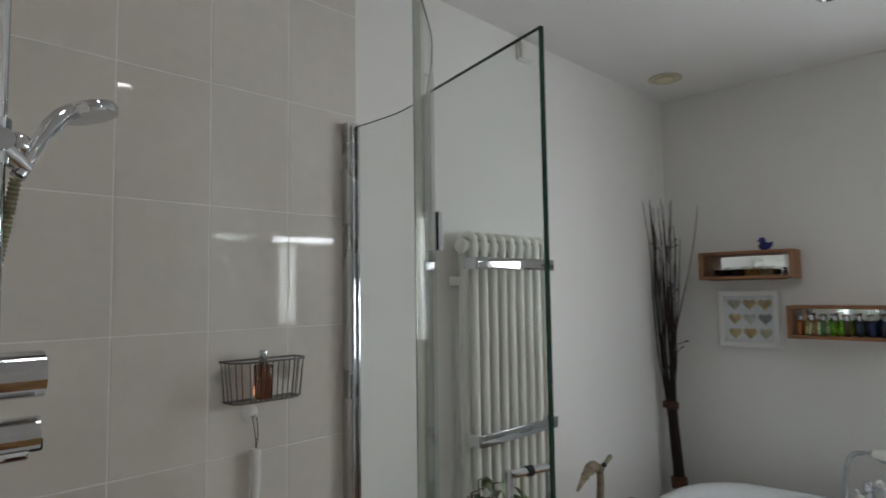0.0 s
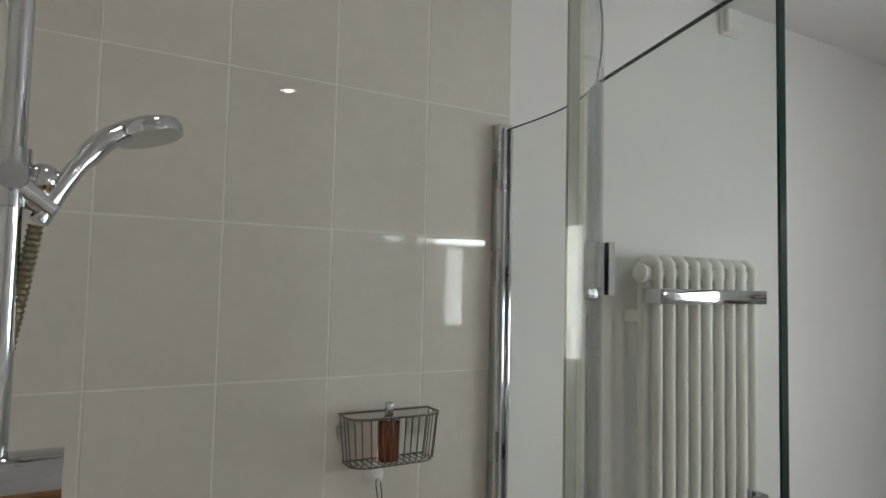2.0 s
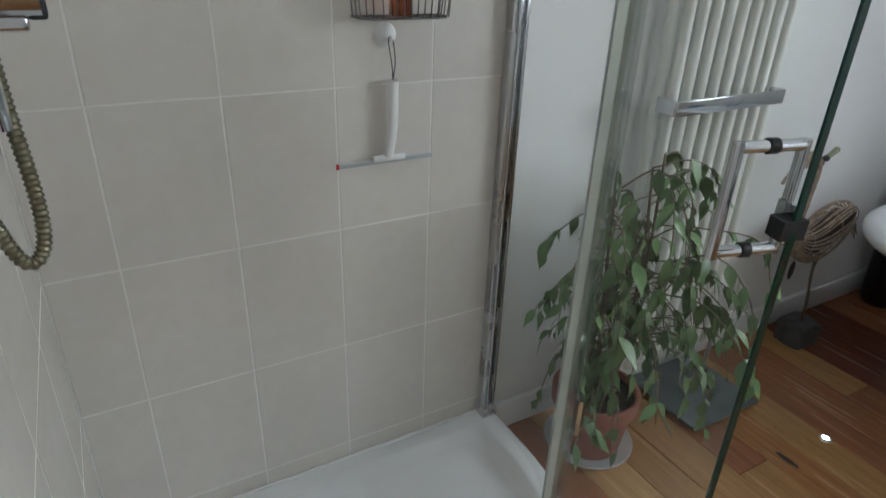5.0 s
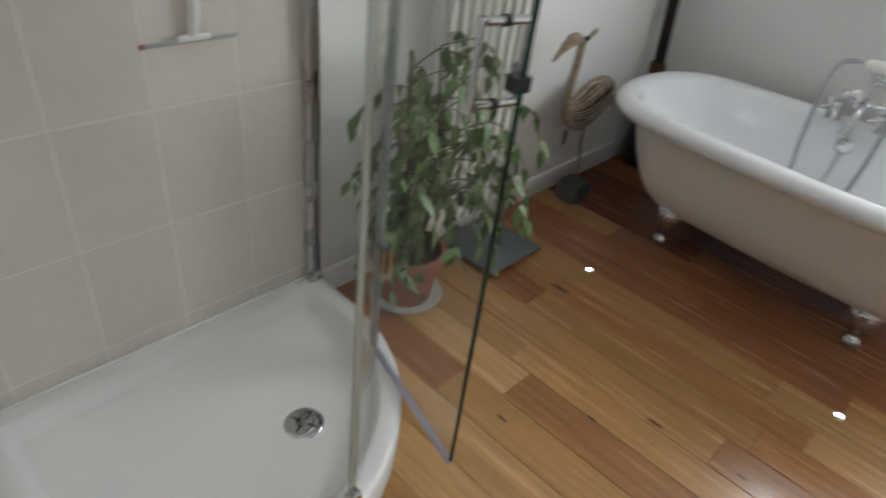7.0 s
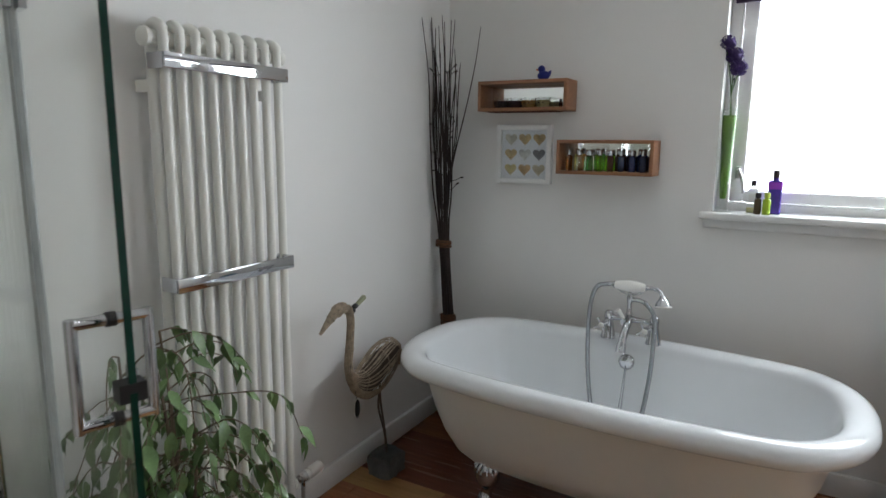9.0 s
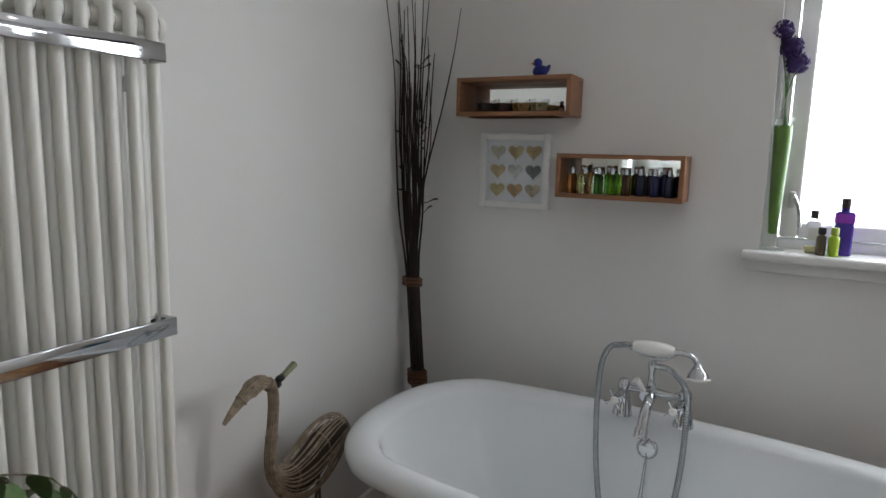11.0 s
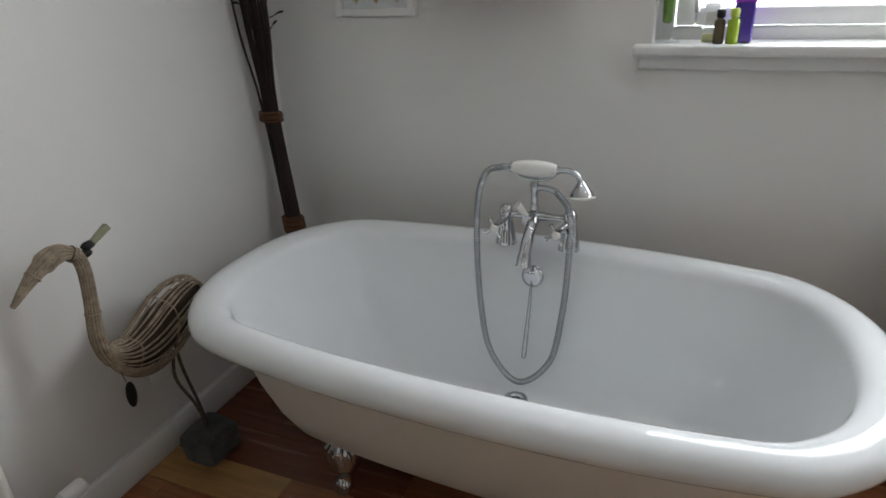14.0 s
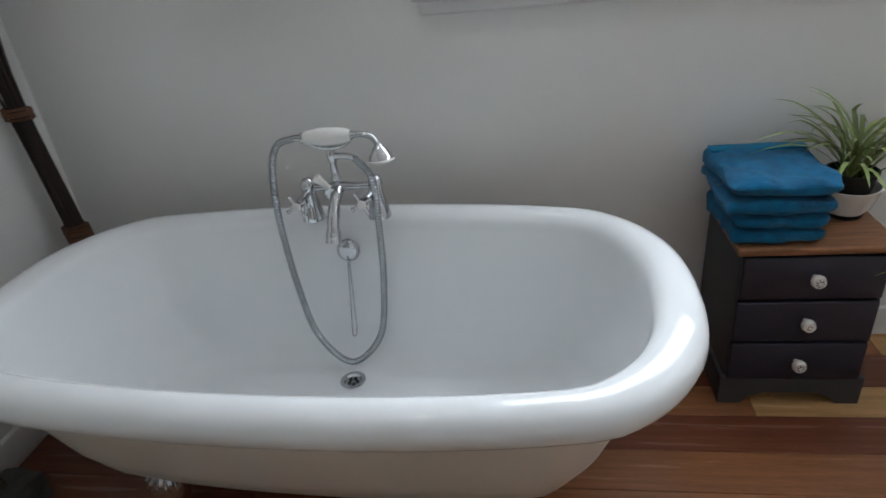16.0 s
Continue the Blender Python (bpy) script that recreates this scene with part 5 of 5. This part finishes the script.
def build_ficus():
    rnd = random.Random(21)
    px, py = 0.180, -1.800
    pot = thing("terracotta_pot", "terracotta flower pot standing in a clear saucer", "flower pot", (px, py, 0))
    part("body", lathe([(0, 0.012), (0.086, 0.012), (0.089, 0.016), (0.108, 0.155), (0.118, 0.155), (0.121, 0.16), (0.122, 0.20), (0.118, 0.204), (0.110, 0.204), (0.107, 0.18), (0, 0.178)], (px, py, 0), seg=36), TERRA, pot)
    part("soil", lathe([(0, 0.186), (0.05, 0.188), (0.1075, 0.184)], (px, py, 0), seg=24), SOIL, pot, "dark potting soil")
    sc = thing("pot_saucer", "clear plastic saucer under the terracotta pot", "saucer", (px, py, 0))
    part("dish", lathe([(0, 0.002), (0.10, 0.002), (0.128, 0.022), (0.126, 0.024), (0.099, 0.011), (0, 0.011)], (px, py, 0), seg=36), mat("milky_plastic", (0.55, 0.55, 0.53), 0.25), sc)
    fc = thing("weeping_fig", "weeping fig with glossy green drooping leaves in a terracotta pot", "potted plant", (px, py, 0.18))
    meshes = [leaf_mesh("leaf", l, w, LEAF, d) for l, w, d in ((0.062, 0.026, 0.35), (0.050, 0.021, 0.5), (0.074, 0.032, 0.25), (0.040, 0.017, 0.4))]
    count = 0
    rest = bmesh.new()
    tips = []
    for k in range(6):
        a = rnd.uniform(0, 6.28)
        top = rnd.uniform(0.62, 0.98)
        o = Vector((math.cos(a) * 0.03, math.sin(a) * 0.03, 0))
        lean = Vector((rnd.uniform(-0.01, 0.10), rnd.uniform(-0.14, 0.12), 0))
        pts = curve([Vector((px, py, 0.18)) + o, Vector((px, py, 0.35)) + o * 1.4 + lean * 0.3, Vector((px, py, 0.18 + (top - 0.18) * 0.65)) + o + lean * 0.7, Vector((px, py, top)) + lean], 5)
        for p in pts:
            p.x = max(p.x, 0.04)
        part("stem", tube(pts, [0.0075 - 0.005 * i / len(pts) for i in range(len(pts))], 7), BARK, fc)
        for i in range(4, len(pts)):
            tips.append((pts[i], k))
    for p, k in [tips[(i * 7) % len(tips)] for i in range(86)]:
        a = rnd.uniform(0, 6.28)
        reach = rnd.uniform(0.10, 0.33)
        out = Vector((math.cos(a) * 0.85, math.sin(a), 0)) * reach
        if p.y + out.y < -2.03:
            out.y *= 0.4
        if p.y + out.y > -1.40:
            out.y = -abs(out.y) * 0.5
        if p.x + out.x < 0.05:
            out.x = abs(out.x) * 0.6
        rise = rnd.uniform(-0.01, 0.07)
        c = curve([p, p + out * 0.5 + Vector((0, 0, rise)), p + out * 0.9 + Vector((0, 0, rise * 0.3 - 0.03)), p + out * 1.08 + Vector((0, 0, -rnd.uniform(0.06, 0.17)))], 4)
        for q in c:
            q.x = max(q.x, 0.03)
        part("branch", tube(c, [0.0024 - 0.0014 * i / len(c) for i in range(len(c))], 5), BARK, fc)
        for i in range(3, len(c)):
            for rep in range(2):
                if rnd.random() < 0.58 or c[i].z < 0.10:
                    continue
                yaw = a + rnd.uniform(-1.6, 1.6)
                at = c[i] - Vector((px, py, 0.18)) + Vector((0, 0, 0.004 * rep))
                if c[i].x + 0.06 * math.cos(yaw) < 0.012:
                    m = Matrix.Translation(at + Vector((0.02, 0, 0))) @ pose(0, 0, 0, rnd.uniform(-30, 30), 75, 90 if math.sin(yaw) > 0 else -90)
                else:
                    m = Matrix.Translation(at) @ pose(0, 0, 0, rnd.uniform(-35, 35), rnd.uniform(25, 80), math.degrees(yaw))
                m = m @ Matrix.Scale(rnd.uniform(0.7, 1.15), 4)
                me = rnd.choice(meshes)
                if count < 290:
                    ob = new("leaf", me)
                    ob.parent = fc
                    ob.matrix_local = m
                else:
                    old = len(rest.verts)
                    rest.from_mesh(me)
                    rest.verts.ensure_lookup_table()
                    bmesh.ops.transform(rest, matrix=m, verts=rest.verts[old:])
                count += 1
    bmesh.ops.translate(rest, vec=(px, py, 0.18), verts=rest.verts)
    tagged(part("foliage", rest, LEAF, fc), kind="stuff")


def build_scale():
    s = thing("bathroom_scale", "flat grey glass bathroom scale on the wooden floor", "scale", (0.172, -1.345, 0))
    part("platform", box((0.03, -1.495, 0.018), (0.315, -1.20, 0.026), 0.003), SCALEGLASS, s)
    part("base", box((0.045, -1.48, 0.006), (0.30, -1.215, 0.018), 0.003), BLACK, s)
    for x in (0.07, 0.275):
        for y in (-1.455, -1.24):
            part("rubber_foot", lathe([(0, 0), (0.014, 0), (0.014, 0.006)], (x, y, 0), seg=14), BLACK, s)


# ---- chest, towels, spider plant ----
def build_chest():
    x0, x1, y0, y1, h = 1.925, 2.275, -0.312, -0.022, 0.475
    ch = thing("bedside_chest", "charcoal painted three-drawer chest with pine top", "chest of drawers", (x0, y0, 0))
    bd = box((x0 + 0.008, y0 + 0.012, 0.085), (x0 + 0.024, y1, h - 0.02), 0.002)
    box((x1 - 0.024, y0 + 0.012, 0.085), (x1 - 0.008, y1, h - 0.02), 0.002, bd)
    box((x0 + 0.024, y1 - 0.012, 0.085), (x1 - 0.024, y1, h - 0.02), 0.0, bd)
    box((x0 + 0.024, y0 + 0.022, 0.085), (x1 - 0.024, y1 - 0.012, h - 0.02), 0.0, bd)
    part("carcass", bd, CHESTPAINT, ch)
    xc = (x0 + x1) / 2
    arch = [(x0, 0.0), (x0 + 0.055, 0.0), (x0 + 0.075, 0.022), (x0 + 0.11, 0.036), (x1 - 0.11, 0.036), (x1 - 0.075, 0.022), (x1 - 0.055, 0.0), (x1, 0.0), (x1, 0.085), (x0, 0.085)]
    pl = prism(arch, 0, 0.014)
    bmesh.ops.transform(pl, matrix=Matrix.Translation((0, y0 + 0.010, 0)) @ Matrix.Rotation(radians(90), 4, "X"), verts=pl.verts)
    part("plinth", pl, CHESTPAINT, ch, "arched charcoal plinth", smooth=False)
    for x in (x0, x1 - 0.014):
        part("plinth_side", box((x, y0 + 0.0115, 0.0), (x + 0.014, y1, 0.085), 0.001), CHESTPAINT, ch)
    part("plinth_back", box((x0 + 0.014, y1 - 0.014, 0.0), (x1 - 0.014, y1, 0.085), 0.001), CHESTPAINT, ch)
    part("top_board", box((x0 - 0.004, y0 - 0.008, h - 0.02), (x1 + 0.004, y1, h), 0.005), PINE, ch, "varnished pine top board")
    for k, kn in enumerate(("white ceramic knob with black flower", "plain white ceramic knob", "white ceramic knob with brown swirls")):
        z1 = h - 0.027 - 0.126 * k
        d = part("drawer_front", box((x0 + 0.014, y0 - 0.004, z1 - 0.117), (x1 - 0.014, y0 + 0.020, z1), 0.004), DRAWER, ch)
        z = z1 - 0.052
        part("knob", lathe([(0.006, 0), (0.006, 0.010), (0.015, 0.015), (0.0175, 0.024), (0.014, 0.033), (0.0, 0.036)], (xc, y0 - 0.004, z), (0, -1, 0), 20), CERAMIC, d, kn)
        mk = bmesh.new()
        if k != 1:
            for q in range(7):
                t = 2 * math.pi * q / 7
                tube([(xc + 0.005 * math.cos(t), y0 - 0.0395, z + 0.005 * math.sin(t)), (xc + 0.013 * math.cos(t), y0 - 0.0345, z + 0.013 * math.sin(t))], [0.0012, 0.0022], 5, mk)
        else:
            tube([(xc + 0.006 * math.cos(t), y0 - 0.039, z + 0.006 * math.sin(t)) for t in (q * 0.6 for q in range(10))], 0.0008, 4, mk)
        part("knob_pattern", mk, INK, d, "dark painted pattern")


def folded_towel(x0, x1, y0, y1, z0, h, seed):
    """A folded towel: stacked soft layers with rounded front folds."""
    bm = bmesh.new()
    n = 2
    for k in range(n):
        za, zb = z0 + h * k / n, z0 + h * (k + 1) / n + 0.002
        own = bmesh.new()
        bmesh.ops.create_cube(own, size=1)
        bmesh.ops.subdivide_edges(own, edges=own.edges[:], cuts=24, use_grid_fill=True)
        for v in own.verts:
            u = v.co * 2
            flat = (abs(u.x) ** 9 + abs(u.y) ** 9) ** (1 / 9)
            u /= (flat ** 3.4 + abs(u.z) ** 3.4) ** (1 / 3.4)
            k2, zz = 1.0, u.z
            p = Vector(((x0 + x1) / 2 + u.x * k2 * (x1 - x0) / 2 * (1 - 0.02 * k), (y0 + y1) / 2 + u.y * k2 * (y1 - y0) / 2, (za + zb) / 2 + zz * (zb - za) / 2))
            nz = noise.noise(Vector((p.x * 14 + seed, p.y * 14, p.z * 30)))
            fluff = noise.noise(Vector((p.x * 60, p.y * 60 + seed, p.z * 60))) * 0.003
            p += Vector((nz * 0.010 + fluff, noise.noise(Vector((p.x * 11, p.y * 9 + seed, p.z * 20))) * 0.016, (nz * 0.011 if u.z > -0.5 else nz * 0.002) + fluff))
            v.co = p
        join(own, bm)
    return bm


def build_towels():
    z = 0.477
    t = thing("folded_towel", "bright blue folded terry towel on the pine chest top", "towel", (2.01, -0.17, z), "blue towels on the chest")
    part("fabric", folded_towel(1.905, 2.115, -0.312, -0.035, z, 0.074, 1.0), TOWEL, t)
    t2 = thing("folded_towel", "bright blue folded terry towel on top of another towel", "towel", (2.01, -0.17, z + 0.076), "blue towels on the chest")
    part("fabric", folded_towel(1.888, 2.128, -0.318, -0.028, z + 0.0755, 0.088, 7.3), TOWEL, t2)
    bd = bmesh.new()
    box((1.894, -0.105, z + 0.160), (2.122, -0.065, z + 0.1668), 0.002, bd)
    part("woven_band", bd, mat("blue_band", (0.0, 0.19, 0.36), 0.7, vary=0.1, scale=20, fine=120, bump=0.2), t2, "smooth woven band")


def build_spider_plant():
    rnd = random.Random(8)
    c = Vector((2.215, -0.145, 0.475))
    pot = thing("ceramic_bowl_pot", "cream ceramic bowl holding a black nursery pot", "plant pot", c)
    part("bowl", lathe([(0, 0.012), (0.045, 0.012), (0.058, 0.03), (0.07, 0.075), (0.072, 0.08), (0.068, 0.08), (0.055, 0.035), (0, 0.03)], c, seg=30), CERAMIC, pot)
    part("foot_ring", lathe([(0.0, 0), (0.042, 0), (0.046, 0.012), (0, 0.012)], c, seg=30), BLACK, pot, "dark coaster foot")
    part("nursery_pot", lathe([(0.042, 0.032), (0.056, 0.112), (0.059, 0.112), (0.059, 0.118), (0.054, 0.118), (0.05, 0.10), (0, 0.10)], c, seg=28), BLACK, pot, "black plastic nursery pot")
    sp = thing("spider_plant", "spider plant with long arching striped leaves in bowl", "potted plant", c + Vector((0, 0, 0.1)))

    def blade(o, yaw, length, lift, width, parent, sag=1.0):
        d = Vector((math.cos(yaw), math.sin(yaw), 0))
        side = Vector((-d.y, d.x, 0))
        bm = bmesh.new()
        rows = []
        for i in range(9):
            u = i / 8
            p = o + d * length * (u * math.cos(lift) + 0.25 * u * u) + Vector((0, 0, length * (u * math.sin(lift) - sag * 0.75 * u * u)))
            p.y = min(p.y, -0.012)
            p.z = max(p.z, 0.02)
            w = width * (0.55 + 0.9 * u) * (1 - u ** 2.4) + 0.0006
            rows.append([bm.verts.new(p + side * s * w / 2 + Vector((0, 0, abs(s) * w * 0.22))) for s in (-1, 0, 1)])
        for a, b in zip(rows, rows[1:]):
            bm.faces.new((a[0], a[1], b[1], b[0]))
            bm.faces.new((a[1], a[2], b[2], b[1]))
        part("leaf", bm, SPIDER, parent)

    for k in range(64):
        blade(c + Vector((rnd.uniform(-0.02, 0.02), rnd.uniform(-0.02, 0.02), 0.10)), rnd.uniform(0, 6.28), rnd.uniform(0.20, 0.40), rnd.uniform(0.95, 1.5), rnd.uniform(0.009, 0.014), sp, rnd.uniform(0.5, 1.1))
    blade(c + Vector((-0.01, 0, 0.10)), 3.3, 0.30, 0.6, 0.011, sp, 0.7)
    blade(c + Vector((-0.01, 0, 0.10)), 2.9, 0.26, 0.35, 0.012, sp, 0.5)
    run = curve([c + Vector((0.02, -0.02, 0.10)), c + Vector((0.08, -0.12, 0.20)), c + Vector((0.11, -0.20, 0.12)), c + Vector((0.10, -0.235, -0.04))], 6)
    part("runner", tube(run, 0.0016, 5), STEM, sp, "thin hanging runner")
    o = run[-1]
    for k in range(12):
        blade(o, rnd.uniform(2.2, 5.8), rnd.uniform(0.06, 0.12), rnd.uniform(0.0, 1.0), 0.007, sp, 0.9)


# ---- ceiling and floor fittings, room door ----
def build_fittings():
    # one fitting per entry, the added unseen ones included
    for x, y in DOWNLIGHTS:
        dl = thing("recessed_downlight", "lit white recessed downlight in the ceiling", "ceiling light", (x, y, CEIL), "downlights in the ceiling")
        part("bezel", lathe([(0.030, -0.001), (0.044, -0.001), (0.046, -0.006), (0.040, -0.009), (0.030, -0.004)], (x, y, CEIL), seg=28), CHROME, dl, "metal bezel ring")
        part("lamp", lathe([(0, -0.003), (0.0295, -0.003), (0.0295, -0.0005), (0, -0.0005)], (x, y, CEIL), seg=24), GLOW, dl, "glowing lamp face")
    vx, vy = 0.19, -0.35
    v = thing("ceiling_vent", "round yellowed plastic extractor vent on the ceiling", "vent", (vx, vy, CEIL))
    part("flange", lathe([(0.045, 0), (0.075, 0), (0.075, -0.006), (0.060, -0.012), (0.045, -0.006)], (vx, vy, CEIL), seg=30), VENT, v)
    part("valve_disc", lathe([(0, -0.022), (0.030, -0.020), (0.044, -0.010), (0.044, -0.004), (0, -0.004)], (vx, vy, CEIL), seg=30), VENT, v)
    b = thing("junction_box", "small white switch box high on the wall", "switch", (0.0, -1.205, 2.328))
    part("plate", box((0.0, -1.25, 2.323), (0.012, -1.165, 2.408), 0.003), WHITEPL, b)
    part("cover", box((0.012, -1.243, 2.33), (0.03, -1.172, 2.401), 0.004), WHITEPL, b)
    for y in (-1.23, -1.185):
        part("screw", lathe([(0, 0.002), (0.004, 0.001), (0.0045, 0)], (0.03, y, 2.368), (1, 0, 0), 10), SATIN, b)
    s = thing("wall_socket", "small white blank plate on the wall near skirting", "socket", (0.0, -0.742, 0.225))
    part("plate", box((0.0, -0.775, 0.225), (0.008, -0.71, 0.30), 0.003), WHITEPL, s)
    part("insert", box((0.008, -0.758, 0.243), (0.010, -0.727, 0.282), 0.001), WOODWHITE, s)
    ml = thing("strip_light", "lit white strip light above the wall mirror", "wall light", (EAST, -0.47, 1.85))
    part("housing", box((EAST - 0.05, -1.03, 1.85), (EAST, -0.03, 1.90), 0.004), WHITEPL, ml)
    part("diffuser", box((EAST - 0.062, -1.02, 1.852), (EAST - 0.05, -0.04, 1.898), 0.003), STRIP, ml, "glowing white diffuser")
    mr = thing("wall_mirror", "plain rectangular wall mirror under the strip light", "mirror", (EAST, -0.25, 1.08))
    part("backing", box((EAST - 0.012, -0.462, 1.08), (EAST, -0.03, 1.84), 0.002), WHITEPL, mr)
    part("mirror_glass", box((EAST - 0.016, -0.45, 1.092), (EAST - 0.012, -0.042, 1.828)), MIRROR, mr, smooth=False)
    for x in (0.505, 1.417):
        f = thing("floor_light", "small round lit lamp recessed in the wooden floor", "floor light", (x, -1.138, 0), "lamps in the floor")
        part("bezel", lathe([(0.011, 0.0025), (0.016, 0.0025), (0.018, 0.001), (0.018, 0.0002)], (x, -1.138, 0), seg=24), CHROME, f)
        part("lens", lathe([(0, 0.003), (0.0108, 0.002), (0.0108, 0.0002)], (x, -1.138, 0), seg=20), LEDGLOW, f, "glowing lens")


def build_cabinet():
    """A low wooden cabinet, modelled with a corner of its top at the origin and then turned."""
    c = thing("mahogany_cabinet", "low dark mahogany cabinet with a flat wooden top", "cabinet", (0, 0, 0))
    w, d, h = 0.22, 0.42, 0.90
    part("top_board", box((0.0, 0.0, h - 0.028), (d, w, h), 0.004), MAHOG, c)
    part("carcass", box((0.012, 0.012, 0.06), (d - 0.03, w - 0.012, h - 0.028), 0.003), MAHOG, c)
    part("plinth", box((0.03, 0.02, 0.0), (d - 0.05, w - 0.02, 0.06), 0.002), MAHOG, c)
    for z0, z1 in ((0.075, 0.60), (0.615, 0.86)):
        front = part("drawer_front" if z0 > 0.5 else "cabinet_door", box((d - 0.03, 0.018, z0), (d - 0.008, w - 0.018, z1), 0.003), MAHOG, c)
        part("knob", lathe([(0.006, 0), (0.006, 0.010), (0.015, 0.016), (0.014, 0.026), (0, 0.030)], (d - 0.008, w / 2, z1 - 0.08), (1, 0, 0), 16), CHROME, front, "round metal knob")
    c.matrix_world = pose(1.470, -2.400, 0, 0, 0, -12)


# ---- floor planks ----
def floor_planks():
    fl = bpy.data.objects["floor"]
    rnd = random.Random(2)
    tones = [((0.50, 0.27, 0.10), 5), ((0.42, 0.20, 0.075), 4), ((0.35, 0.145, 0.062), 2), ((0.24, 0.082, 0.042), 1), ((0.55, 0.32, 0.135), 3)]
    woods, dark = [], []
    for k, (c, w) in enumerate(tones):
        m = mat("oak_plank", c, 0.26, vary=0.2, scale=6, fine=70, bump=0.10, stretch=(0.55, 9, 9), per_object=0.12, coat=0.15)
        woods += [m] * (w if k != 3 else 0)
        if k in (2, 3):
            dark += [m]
    shapes = {}
    y = 0.0
    row = 0
    while y > SOUTH:
        w = rnd.choice((0.115, 0.125, 0.135))
        x = -rnd.uniform(0.1, 0.9)
        while x < EAST:
            length = rnd.choice((0.8, 1.1, 1.5, 1.9))
            a, b = max(x, 0.0), min(x + length, EAST)
            if b - a > 0.03:
                # planks near the bath: redder wood, with the bath's shade put into their tone
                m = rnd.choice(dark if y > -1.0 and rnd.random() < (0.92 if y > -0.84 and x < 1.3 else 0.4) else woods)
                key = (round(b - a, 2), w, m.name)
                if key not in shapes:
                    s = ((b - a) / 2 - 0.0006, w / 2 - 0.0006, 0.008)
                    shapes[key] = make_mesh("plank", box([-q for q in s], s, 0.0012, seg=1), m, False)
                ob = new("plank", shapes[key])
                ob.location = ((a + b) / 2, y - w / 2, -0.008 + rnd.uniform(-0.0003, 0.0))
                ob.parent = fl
            x += length
        y -= w
        row += 1
    rnd2 = random.Random(4)
    for k, (x, yy, s) in enumerate(((0.505, -1.327, 0.022), (1.05, -1.62, 0.014), (0.92, -1.75, 0.010), (1.62, -1.42, 0.012), (0.75, -1.95, 0.011), (1.30, -1.60, 0.009))):
        bm = bmesh.new()
        ring = [bm.verts.new((x + s * (1.6 + 0.3 * rnd2.random()) * math.cos(t), yy + s * 0.42 * (0.8 + 0.4 * rnd2.random()) * math.sin(t), 0.0006)) for t in (2 * math.pi * q / 14 for q in range(14))]
        bm.faces.new(ring)
        part("knot", bm, mat("wood_knot", (0.05, 0.022, 0.012), 0.5, vary=0.3, scale=60), fl, "dark wood knot", smooth=False)


build_room()
build_window()
build_cabinet()
build_tray()
build_enclosure()
build_shower()
build_basket()
build_bath()
build_taps()
build_radiator()
build_shelves()
build_picture()
build_sill_things()
build_bird()
build_twigs()
build_ficus()
build_scale()
build_chest()
build_towels()
build_spider_plant()
build_fittings()
wall_tiles()
floor_planks()
